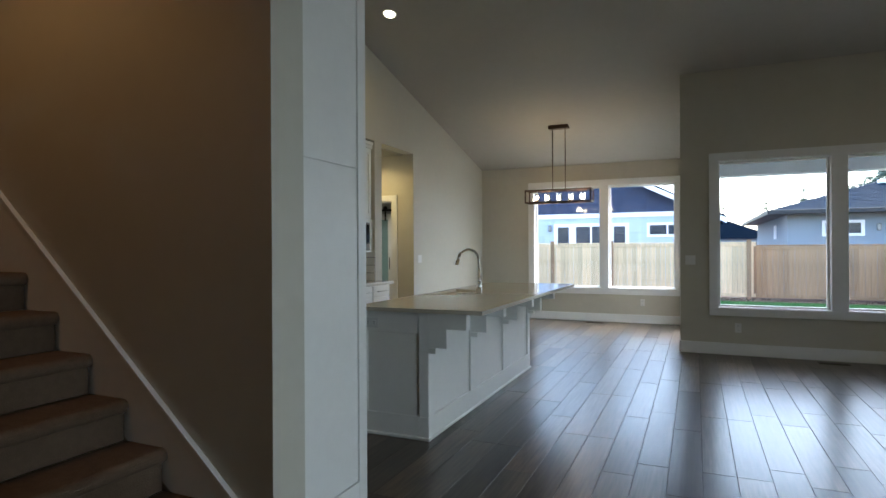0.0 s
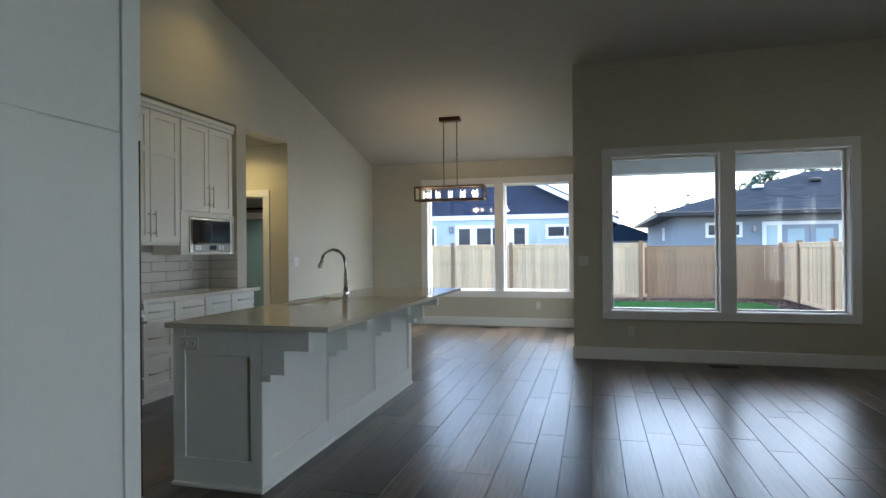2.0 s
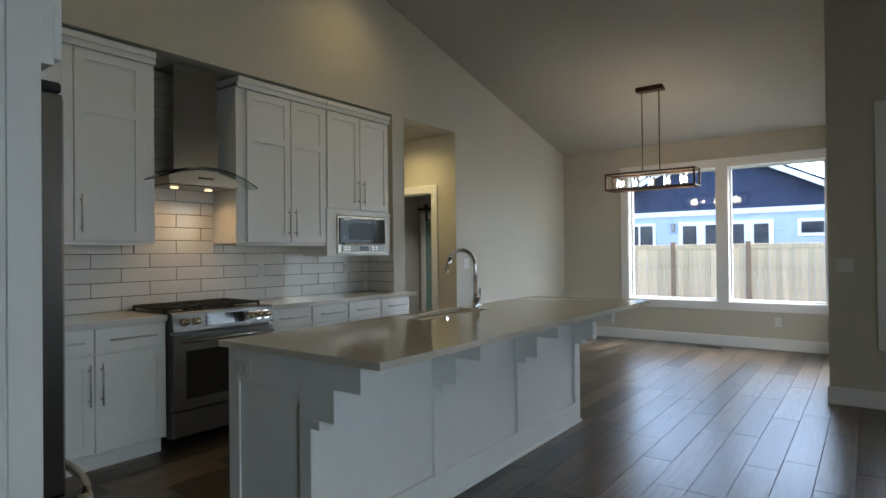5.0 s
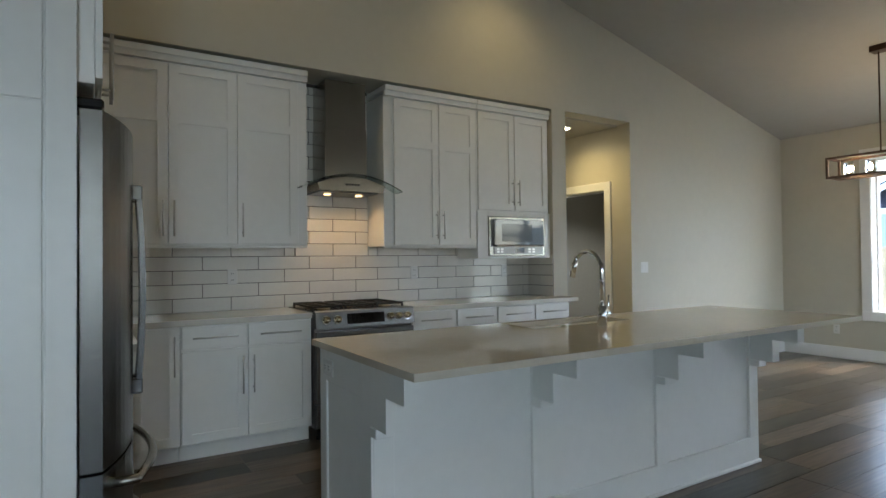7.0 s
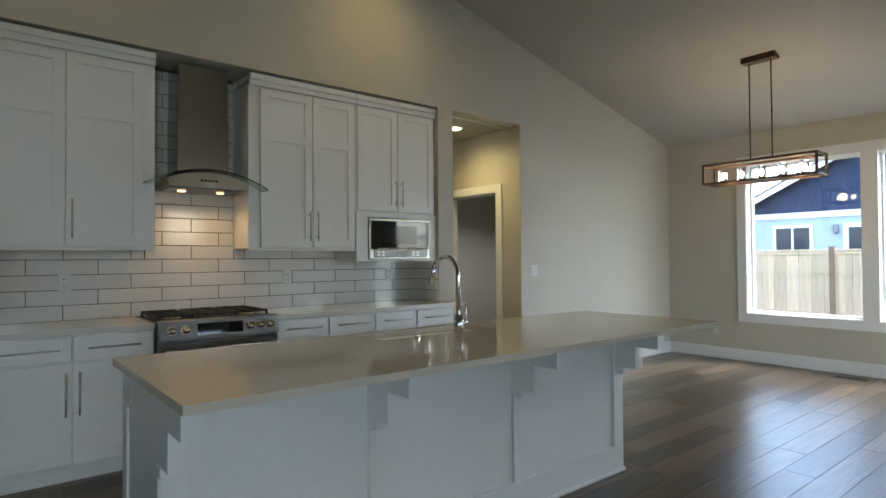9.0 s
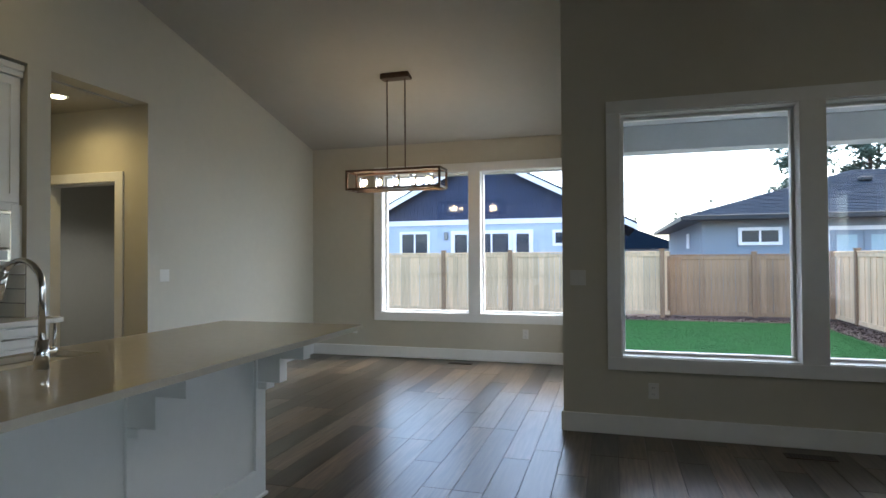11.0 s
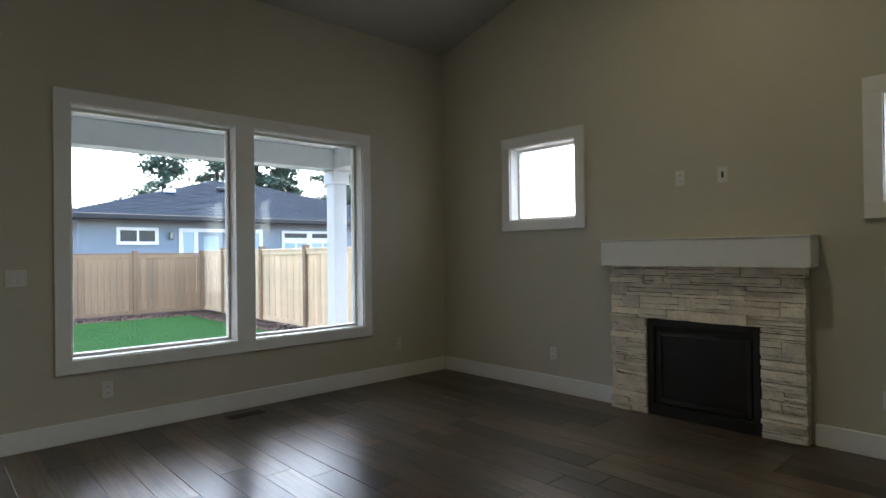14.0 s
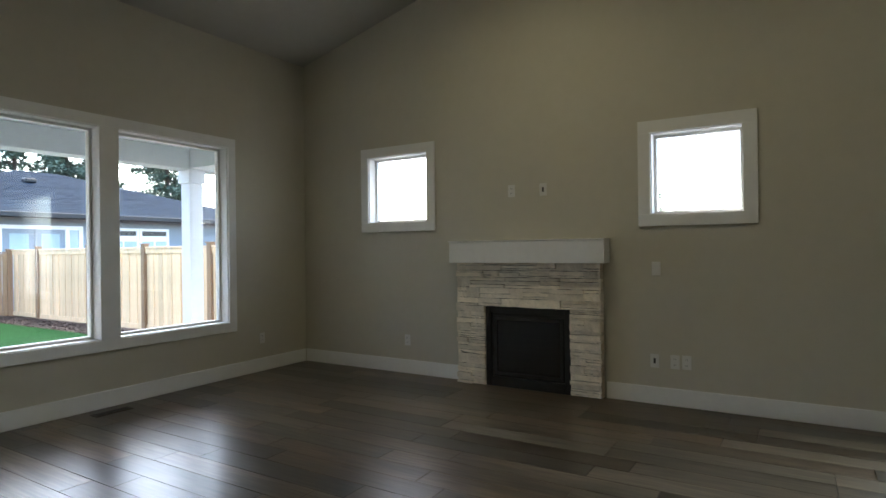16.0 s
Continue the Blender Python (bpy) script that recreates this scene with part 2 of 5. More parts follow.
# green lightened: the haze over the distant trees is put into the colour
NEEDLES = mat("hazed_conifer_needles", (0.062, 0.098, 0.068), 0.8, 0, 0.35, 2, 0, 60, (1, 1, 1), 0.3)
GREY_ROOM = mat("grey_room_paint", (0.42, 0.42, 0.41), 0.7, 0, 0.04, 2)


# ---- mesh helpers ----
def mesh_of(name, bm, material):
    me = bpy.data.meshes.new(name)
    bm.normal_update()
    bm.to_mesh(me)
    bm.free()
    me.materials.append(material)
    return me


def part(name, bm, material, parent=None, label="", shade=False):
    me = mesh_of(name, bm, material)
    if shade:
        for p in me.polygons:
            p.use_smooth = True
    ob = new(name, me)
    if parent is not None:
        ob.parent = parent
    if label:
        ob["label"] = label
    return ob


def thing(name, x, y, z, label, category, group="", rz=0):
    ob = new(name)
    ob.empty_display_size = 0.1
    ob.matrix_world = pose(x, y, z, 0, 0, rz)
    return tagged(ob, label, category, group)


def add_box(bm, x0, x1, y0, y1, z0, z1, bevel=0.0, seg=1):
    made = bmesh.ops.create_cube(bm, size=1.0, matrix=Matrix.LocRotScale(((x0 + x1) / 2, (y0 + y1) / 2, (z0 + z1) / 2), None, (abs(x1 - x0), abs(y1 - y0), abs(z1 - z0))))
    if bevel:
        edges = list({e for v in made["verts"] for e in v.link_edges})
        bmesh.ops.bevel(bm, geom=edges, offset=bevel, segments=seg, affect="EDGES", profile=0.6)
    return bm


def box(x0, x1, y0, y1, z0, z1, bevel=0.0, seg=1):
    return add_box(bmesh.new(), x0, x1, y0, y1, z0, z1, bevel, seg)


def add_cyl(bm, a, b, r, r2=None, seg=16, caps=True):
    a, b = Vector(a), Vector(b)
    d = b - a
    m = Matrix.Translation((a + b) / 2) @ d.to_track_quat("Z", "Y").to_matrix().to_4x4()
    bmesh.ops.create_cone(bm, cap_ends=caps, segments=seg, radius1=r, radius2=r if r2 is None else r2, depth=d.length, matrix=m)
    return bm


def cyl(a, b, r, r2=None, seg=16, caps=True):
    return add_cyl(bmesh.new(), a, b, r, r2, seg, caps)


def prism(outline, axis, lo, hi):
    """An outline of pairs drawn out along one axis; the pairs are the other two coordinates in order."""
    bm = bmesh.new()

    def at(p, v):
        return {"x": (v, p[0], p[1]), "y": (p[0], v, p[1]), "z": (p[0], p[1], v)}[axis]
    a = [bm.verts.new(at(p, lo)) for p in outline]
    b = [bm.verts.new(at(p, hi)) for p in outline]
    bm.faces.new(a)
    bm.faces.new(b[::-1])
    n = len(outline)
    for i in range(n):
        bm.faces.new((a[i], b[i], b[(i + 1) % n], a[(i + 1) % n]))
    bmesh.ops.recalc_face_normals(bm, faces=bm.faces)
    return bm


def tube(points, r, seg=12):
    """A smooth pipe through a few points."""
    bm = bmesh.new()
    rings = []
    pts = [Vector(p) for p in points]
    for i, p in enumerate(pts):
        d = (pts[min(i + 1, len(pts) - 1)] - pts[max(i - 1, 0)]).normalized()
        q = d.to_track_quat("Z", "Y")
        rings.append([bm.verts.new(p + q @ Vector((r * math.cos(k * math.tau / seg), r * math.sin(k * math.tau / seg), 0))) for k in range(seg)])
    for a, b in zip(rings, rings[1:]):
        dots = [sum((a[k].co - b[(k + s) % seg].co).length for k in range(0, seg, 3)) for s in range(seg)]
        s = dots.index(min(dots))
        for k in range(seg):
            bm.faces.new((a[k], a[(k + 1) % seg], b[(k + 1 + s) % seg], b[(k + s) % seg]))
    bm.faces.new(rings[0][::-1])
    bm.faces.new(rings[-1])
    bmesh.ops.recalc_face_normals(bm, faces=bm.faces)
    return bm


def setting(name, bm, material, label, category="structure"):
    return tagged(part(name, bm, material), label, category, "", "structure")


def wall_boxes(along, u0, u1, v0, v1, z0, z1, holes=()):
    """A thick wall along x or y, with rectangular holes (ua, ub, za, zb) cut right through."""
    bm = bmesh.new()

    def put(a, b, lo, hi):
        if b - a > 1e-4 and hi - lo > 1e-4:
            add_box(bm, *((a, b, v0, v1) if along == "x" else (v0, v1, a, b)), lo, hi)
    at = u0
    for ua, ub, za, zb in sorted(holes):
        put(at, ua, z0, z1)
        put(ua, ub, z0, za)
        put(ua, ub, zb, z1)
        at = ub
    put(at, u1, z0, z1)
    return bm


# ---- the large structure ----
T = 0.17
# window openings
LIV = (0.49, 2.97, 0.575, 2.395)
DIN = (-2.55, -0.08, 0.60, 2.44)
SQ1 = (7.94, 8.71, 1.61, 2.33)
SQ2 = (5.015, 5.705, 1.585, 2.265)
DOOR = (10.35, 11.9, 0.0, 2.05)

setting("wall_north", wall_boxes("x", XJ, XE + T, YN, YN + T, -0.2, 3.75, [LIV]), PAINT, "warm grey painted wall with a double window")
setting("wall_dining_north", wall_boxes("x", XW - T, XJ + T, YD, YD + T, -0.2, 2.95, [DIN]), PAINT, "warm grey painted dining wall below a double window")
setting("wall_dining_east", wall_boxes("y", YN + T, YD, XJ, XJ + T, -0.2, 3.6, [DOOR]), PAINT, "warm grey painted return wall with a glazed door")
SQ3 = (2.9, 3.86, 0.6, 2.4)
bm = wall_boxes("y", -1.6, YN, XE, XE + T, -0.2, 2.75, [SQ1, SQ2, SQ3])
bm2 = prism([(-1.6, 2.75), (YN, 2.75), (YN, ceil_z(YN) + 0.05), (RIDGE_Y, ceil_z(RIDGE_Y) + 0.05), (-1.6, ceil_z(-1.6) + 0.05)], "x", XE, XE + T)
tmp = bpy.data.meshes.new("tmp")
bm2.to_mesh(tmp)
bm2.free()
bm.from_mesh(tmp)
setting("wall_east", bm, PAINT, "tall warm grey painted gable wall around the fireplace")
# west side: kitchen niche, pier, hall opening, dining wall
bm = bmesh.new()
add_box(bm, XW - T, XW, 9.42, YD, -0.2, 2.735)
add_box(bm, XB, XW, 8.30, 8.48, 0, 2.735)
add_box(bm, XB - T, XB, 3.69, 8.48, -0.2, 2.735)
bm2 = prism([(3.69, 2.735), (YD, 2.735), (YD, ceil_z(YD) + 0.05), (RIDGE_Y, ceil_z(RIDGE_Y) + 0.05), (3.69, ceil_z(3.69) + 0.05)], "x", XB - T, XW)
bm2.to_mesh(tmp)
bm2.free()
bm.from_mesh(tmp)
setting("wall_west", bm, PAINT, "warm grey painted wall with a cabinet niche and a hall opening")
setting("wall_stair", wall_boxes("x", -5.8, -1.20, 3.50, 3.69, -0.2, 4.1), PAINT, "painted wall between the carpeted stairs and the kitchen")
setting("wall_south", wall_boxes("x", -5.8, XE + T, -1.6 - T, -1.6, -0.2, 3.2), PAINT, "plain painted wall")
setting("wall_stair_west", wall_boxes("y", -1.6, 3.5, -5.8 - T, -5.8, -0.2, 4.2), PAINT, "plain painted wall")
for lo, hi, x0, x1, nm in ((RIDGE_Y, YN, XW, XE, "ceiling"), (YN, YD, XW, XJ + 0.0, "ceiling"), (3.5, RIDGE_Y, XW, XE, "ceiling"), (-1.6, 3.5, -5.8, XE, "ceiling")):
    setting(nm, prism([(lo, ceil_z(lo)), (hi, ceil_z(hi)), (hi, ceil_z(hi) + 0.18), (lo, ceil_z(lo) + 0.18)], "x", x0 - 0.1, x1 + 0.1), CEIL, "sloping off-white plaster ceiling, dimmed in its colour")

# the hall behind the opening, and the room past its door
HD = (-4.78, -3.95, 0.0, 2.04)
setting("wall_hall_north", wall_boxes("x", -6.5, XW - T, 9.42, 9.55, 0, 2.72, [HD]), PAINT, "painted hall wall with a cased doorway")
setting("wall_hall_south", wall_boxes("x", -6.5, XB - T, 8.36, 8.48, 0, 2.72), PAINT, "plain painted hall wall")
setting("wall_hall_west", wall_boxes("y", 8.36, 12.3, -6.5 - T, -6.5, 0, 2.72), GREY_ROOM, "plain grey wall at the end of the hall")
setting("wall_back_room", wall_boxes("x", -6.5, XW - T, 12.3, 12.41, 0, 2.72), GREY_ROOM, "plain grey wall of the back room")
setting("ceiling_hall", box(-6.6, XW - T, 8.36, 12.4, 2.72, 2.85), CEIL, "flat off-white hall ceiling, dimmed in its colour")
setting("floor_slab", box(-6.6, XE + T, -1.7, YN + T, -0.2, -0.012), FLOORGAP, "dark subfloor seen in the joints", "floor")
setting("floor_slab_dining", box(-6.6, XJ + T, YN + T, YD + T, -0.2, -0.012), FLOORGAP, "dark subfloor seen in the joints", "floor")


def baseboard(x0, x1, y0, y1, h=0.145):
    bm = box(x0, x1, y0, y1, 0, h, 0.004)
    return setting("baseboard", bm, WHITE, "white painted baseboard", "baseboard")


B = 0.016
baseboard(XJ - B, XE - B, YN - B, YN)
baseboard(XJ - B, XJ, YN, 10.25)
baseboard(XJ - B, XJ, 12.0, YD - B)
baseboard(XW, XJ, YD - B, YD)
baseboard(XW, XW + B, 9.42, YD - B)
baseboard(XE - B, XE, 7.56, YN - B)
baseboard(XE - B, XE, -1.6, 6.09)
baseboard(-1.20, -1.20 + B, 3.5 - B, 3.69)


def trim_frame(name, axis, plane, side, u0, u1, z0, z1, hole, mull=None, w=0.1):
    """Flat white casing round an opening, as four or five boards set on the wall's face."""
    bm = bmesh.new()
    d = 0.02 * side

    def b(a, c, lo, hi):
        lo_p, hi_p = sorted((plane, plane + d))
        add_box(bm, *((a, c, lo_p, hi_p) if axis == "x" else (lo_p, hi_p, a, c)), lo, hi, 0.002)
    ua, ub, za, zb = hole
    b(u0, u1, z0, za)
    b(u0, u1, zb, z1)
    b(u0, ua, za, zb)
    b(ub, u1, za, zb)
    for ma, mb in mull or ():
        b(ma, mb, za, zb)
    return bm


def window(name, axis, plane, inward, hole, outer, mull, label):
    """A window: casing boards, jamb liner, vinyl sash frames and a pane to each light. The opening runs from the plane outward."""
    ua, ub, za, zb = hole
    top = tagged(new(name), label, "window", "", "structure")
    part("casing", trim_frame(name, axis, plane, inward, *outer, hole, [mull] if mull else None), WHITE, top)
    deep = -inward * T
    bm = bmesh.new()

    def b(m, a, c, p0, p1, lo, hi, bev=0.0):
        p0, p1 = sorted((p0, p1))
        add_box(m, *((a, c, p0, p1) if axis == "x" else (p0, p1, a, c)), lo, hi, bev)
    e = 0.008
    b(bm, ua, ub, plane, plane + deep, za, za + e)
    b(bm, ua, ub, plane, plane + deep, zb - e, zb)
    b(bm, ua, ua + e, plane, plane + deep, za + e, zb - e)
    b(bm, ub - e, ub, plane, plane + deep, za + e, zb - e)
    if mull:
        b(bm, mull[0], mull[1], plane, plane + deep, za + e, zb - e)
    part("window_jamb", bm, WHITE, top)
    lights = [(ua + e, mull[0]), (mull[1], ub - e)] if mull else [(ua + e, ub - e)]
    f = 0.022
    for a, c in lights:
        s = bmesh.new()
        p0, p1 = plane + deep * 0.62, plane + deep * 0.98
        b(s, a, c, p0, p1, za + e, za + e + f, 0.003)
        b(s, a, c, p0, p1, zb - e - f, zb - e, 0.003)
        b(s, a, a + f, p0, p1, za + e + f, zb - e - f, 0.003)
        b(s, c - f, c, p0, p1, za + e + f, zb - e - f, 0.003)
        sash = part("window_frame", s, WHITE, top)
        g = bmesh.new()
        b(g, a + f, c - f, plane + deep * 0.8, plane + deep * 0.8 + 0.006, za + e + f, zb - e - f)
        pane = part("pane", g, GLASS, sash)
        pane.visible_shadow = False
    return top


window("window_1", "x", YN, -1, LIV, (0.39, 3.06, 0.48, 2.49), (1.675, 1.84), "white framed double picture window facing the lawn")
window("window_2", "x", YD, -1, DIN, (-2.66, 0.02, 0.49, 2.55), (-1.345, -1.19), "white framed double dining window facing the fence")
window("window_3", "y", XE, -1, SQ1, (7.84, 8.81, 1.51, 2.43), None, "small square white framed window beside the fireplace")
window("window_4", "y", XE, -1, SQ2, (4.915, 5.805, 1.485, 2.365), None, "small square white framed window beside the fireplace")

window("window_5", "y", XE, -1, SQ3, (2.8, 3.96, 0.5, 2.5), None, "tall white framed window near the entry")

# glazed door to the porch, in the dining return wall
door = tagged(new("door_1"), "white framed sliding glass door to the porch", "door", "", "structure")
part("casing", trim_frame("door_1", "y", XJ, -1, DOOR[0] - 0.1, DOOR[1] + 0.1, 0.0, 2.15, DOOR), WHITE, door)
bm = bmesh.new()
for a, c in ((DOOR[0], 11.16), (11.09, DOOR[1])):
    o = 0.07 if a < 11 else 0.115
    add_box(bm, XJ + o, XJ + o + 0.04, a, a + 0.07, 0.0, 2.05, 0.003)
    add_box(bm, XJ + o, XJ + o + 0.04, c - 0.07, c, 0.0, 2.05, 0.003)
    add_box(bm, XJ + o, XJ + o + 0.04, a + 0.07, c - 0.07, 0.0, 0.09, 0.003)
    add_box(bm, XJ + o, XJ + o + 0.04, a + 0.07, c - 0.07, 1.98, 2.05, 0.003)
fr = part("door_frame", bm, WHITE, door)
for a, c, o in ((DOOR[0] + 0.07, 11.09, 0.088), (11.16, DOOR[1] - 0.07, 0.133)):
    pane = part("pane", box(XJ + o, XJ + o + 0.006, a, c, 0.09, 1.98), GLASS, fr)
    pane.visible_shadow = False

# cased doorway in the hall, with a sliding barn door in the room behind
part_ob = tagged(new("door_2"), "white cased doorway off the hall", "doorway", "", "structure")
part("casing", trim_frame("door_2", "x", 9.42, -1, HD[0] - 0.09, HD[1] + 0.09, 0.0, 2.13, HD), WHITE, part_ob)
bm = box(HD[1] - 0.012, HD[1], 9.42, 9.55, 0, 2.04)
add_box(bm, HD[0], HD[0] + 0.012, 9.42, 9.55, 0, 2.04)
add_box(bm, HD[0] + 0.012, HD[1] - 0.012, 9.42, 9.55, 2.028, 2.04)
part("door_jamb", bm, WHITE, part_ob)


# ---- kitchen ----
def shaker(parent, u0, u1, z0, z1, front, rails=(), axis="x", sign=1, name="door", w=0.062):
    """A shaker front on a plane: proud stiles and rails round a recessed panel. axis: the way that it faces."""
    p, q = sorted((front, front + sign * 0.02))
    bm = box(*((p, q, u0, u1) if axis == "x" else (u0, u1, p, q)), z0, z1, 0.0015)
    ui = 1 if axis == "x" else 0
    cuts = [(ui, u0 + w), (ui, u1 - w), (2, z0 + w), (2, z1 - w)]
    for r in rails:
        cuts += [(2, r - w / 2), (2, r + w / 2)]
    for k, v in cuts:
        co, no = [0, 0, 0], [0, 0, 0]
        co[k], no[k] = v, 1
        bmesh.ops.bisect_plane(bm, geom=list(bm.verts) + list(bm.edges) + list(bm.faces), plane_co=co, plane_no=no)
    bm.faces.ensure_lookup_table()
    bands = [z0 + w] + [v for r in sorted(rails) for v in (r - w / 2, r + w / 2)] + [z1 - w]
    axis_i = 0 if axis == "x" else 1
    picked = []
    for f in bm.faces:
        c = f.calc_center_median()
        if abs(c[axis_i] - (front + sign * 0.02)) < 1e-4 and u0 + w < c[ui] < u1 - w:
            if any(lo < c.z < hi for lo, hi in zip(bands[::2], bands[1::2])):
                picked.append(f)
    out = bmesh.ops.extrude_discrete_faces(bm, faces=picked)["faces"]
    shift = [0, 0, 0]
    shift[axis_i] = -sign * 0.010
    bmesh.ops.translate(bm, verts=list({v for f in out for v in f.verts}), vec=shift)
    return part(name, bm, CABINET, parent)


def slab(parent, u0, u1, z0, z1, front):
    return part("drawer", box(front, front + 0.02, u0, u1, z0, z1, 0.002), CABINET, parent)


def bar_pull(parent, a, b, out, r=0.0055):
    """A round bar pull between two points, on two standoffs; out is the way off the door."""
    a, b, out = Vector(a), Vector(b), Vector(out)
    bm = cyl(a + out, b + out, r, seg=10)
    for k in (0.14, 0.86):
        p = a.lerp(b, k)
        add_cyl(bm, p, p + out, r * 0.8, seg=8)
    return part("handle", bm, NICKEL, parent, "satin nickel bar pull", True)


OUT = (0.034, 0, 0)
UPF = -3.645


def upper_unit(y0, y1, z0, doors, handles, label, rails=True, deep=XB):
    """A wall cabinet; handles: for each door, the side that the pull is on."""
    c = thing("wall_cabinet", XB, (y0 + y1) / 2, z0, label, "cabinet", "upper kitchen cabinets")
    c.matrix_world = Matrix.Identity(4)
    part("body", box(deep + 0.003, UPF, y0, y1, z0, 2.64, 0.002), CABINET, c)
    part("light_rail", box(UPF - 0.02, UPF + 0.004, y0, y1, z0 - 0.018, z0 - 0.001, 0.002), CABINET, c)
    for (a, b), h in zip(doors, handles):
        d = shaker(c, a + 0.002, b - 0.002, z0 + 0.012, 2.62, UPF + 0.001, (2.25,) if rails else ())
        y = b - 0.032 if h > 0 else a + 0.032
        bar_pull(d, (UPF + 0.021, y, z0 + 0.06), (UPF + 0.021, y, z0 + 0.30), OUT)
    cr = bmesh.new()
    add_box(cr, UPF, UPF + 0.03, y0, y1, 2.628, 2.67, 0.003)
    add_box(cr, deep + 0.003, UPF + 0.042, y0, y1, 2.67, 2.715, 0.004)
    part("crown_moulding", cr, CABINET, c)
    return c


upper_unit(4.05, 5.872, 1.395, [(4.46, 4.913), (4.916, 5.357), (5.36, 5.80)], [1, -1, -1], "white shaker wall cabinet beside the range hood")
upper_unit(6.515, 7.43, 1.395, [(6.60, 7.03), (7.034, 7.42)], [1, -1], "white shaker wall cabinet beside the range hood")
upper_unit(7.433, 8.29, 1.715, [(7.445, 7.86), (7.864, 8.27)], [1, -1], "white shaker wall cabinet above the microwave", False)

mwc = thing("microwave_surround", 0, 0, 0, "white open cabinet box holding the microwave", "cabinet")
bm = bmesh.new()
add_box(bm, XB + 0.003, UPF + 0.02, 7.433, 7.548, 1.285, 1.713, 0.002)
add_box(bm, XB + 0.003, UPF + 0.02, 8.215, 8.295, 1.285, 1.713, 0.002)
add_box(bm, XB + 0.003, UPF + 0.02, 7.548, 8.215, 1.285, 1.306, 0.002)
add_box(bm, XB + 0.003, UPF + 0.02, 7.548, 8.215, 1.672, 1.713, 0.002)
part("body", bm, CABINET, mwc)

mw = thing("microwave", 0, 0, 0, "stainless steel built-in microwave with a black glass door", "microwave")
part("body", box(XB + 0.02, UPF + 0.01, 7.553, 8.21, 1.308, 1.668, 0.003), STEEL_DARK, mw)
part("trim", box(UPF + 0.011, UPF + 0.032, 7.553, 8.21, 1.308, 1.668, 0.006, 2), STEEL, mw)
dr = part("door", box(UPF + 0.033, UPF + 0.042, 7.572, 8.192, 1.392, 1.642, 0.004, 2), BLACK_GLASS, mw, "black glass door")
part("inner_window", box(UPF + 0.0425, UPF + 0.0445, 7.69, 8.05, 1.44, 1.60, 0.001), mat("microwave_mesh", (0.012, 0.013, 0.014), 0.06, 0, 0.1, 6, 0, 60, (1, 1, 1), 0, 0, 0.3), dr)
part("control_panel", box(UPF + 0.033, UPF + 0.04, 7.60, 8.18, 1.322, 1.388, 0.003), RANGE_STEEL, mw)
part("display", box(UPF + 0.0405, UPF + 0.0425, 7.84, 7.95, 1.332, 1.38), BLACK_GLASS, mw)
for i in range(4):
    for j in range(2):
        yy = 7.63 + i * 0.045 if i < 2 else 7.90 + i * 0.05
        part("button", box(UPF + 0.0405, UPF + 0.043, yy, yy + 0.028, 1.336 + j * 0.024, 1.351 + j * 0.024, 0.001), NICKEL, mw)
part("handle", cyl((UPF + 0.06, 7.62, 1.40), (UPF + 0.06, 8.16, 1.40), 0.008, seg=12), STEEL, mw)

BF = -3.395


def base_unit(y0, y1, label, fronts):
    """A base cabinet; fronts: (kind, ya, yb, za, zb, pull) with pull h, l or r."""
    c = thing("base_cabinet", 0, 0, 0, label, "cabinet", "lower kitchen cabinets")
    bm = box(XB + 0.003, BF, y0, y1, 0.11, 0.872, 0.001)
    add_box(bm, XB + 0.003, BF - 0.07, y0, y1, 0.0, 0.11)
    part("body", bm, CABINET, c)
    for kind, a, b, za, zb, pull in fronts:
        if kind == "door":
            d = shaker(c, a, b, za, zb, BF + 0.001, w=0.058)
        else:
            d = slab(c, a, b, za, zb, BF + 0.001) if zb - za < 0.2 else shaker(c, a, b, za, zb, BF + 0.001, name="drawer", w=0.05)
        f = BF + 0.021
        if pull == "h":
            m = (a + b) / 2
            w = min(0.14, (b - a) * 0.36)
            bar_pull(d, (f, m - w, (za + zb) / 2), (f, m + w, (za + zb) / 2), OUT)
        else:
            y = a + 0.03 if pull == "l" else b - 0.03
            bar_pull(d, (f, y, zb - 0.30), (f, y, zb - 0.05), OUT)
    return c


base_unit(4.70, 4.955, "narrow white shaker base cabinet beside the fridge", [("door", 4.735, 4.95, 0.125, 0.865, "r")])
base_unit(4.958, 5.812, "white shaker base cabinet with two drawers over two doors", [("drawer", 4.965, 5.365, 0.725, 0.865, "h"), ("drawer", 5.375, 5.80, 0.725, 0.865, "h"), ("door", 4.965, 5.365, 0.125, 0.71, "r"), ("door", 5.375, 5.80, 0.125, 0.71, "l")])
for a, b in ((6.615, 7.035), (7.037, 7.455), (7.457, 7.877), (7.879, 8.297)):
    base_unit(a, b, "white base cabinet with a stack of drawers", [("drawer", a + 0.008, b - 0.008, 0.735, 0.865, "h"), ("drawer", a + 0.008, b - 0.008, 0.435, 0.722, "h"), ("drawer", a + 0.008, b - 0.008, 0.125, 0.422, "h")])
corner = thing("corner_cabinet", 0, 0, 0, "white base cabinet in the corner behind the fridge", "cabinet", "lower kitchen cabinets")
part("body", box(XB + 0.003, BF, 3.70, 4.698, 0.0, 0.872, 0.001), CABINET, corner)
part("return_body", box(BF + 0.001, -2.383, 3.70, 4.61, 0.11, 0.872, 0.001), CABINET, corner)
part("toe_kick", box(BF + 0.001, -2.383, 3.70, 4.54, 0.0, 0.109), CABINET, corner)
shaker(corner, BF + 0.03, -2.40, 0.125, 0.865, 4.611, axis="y", w=0.058)

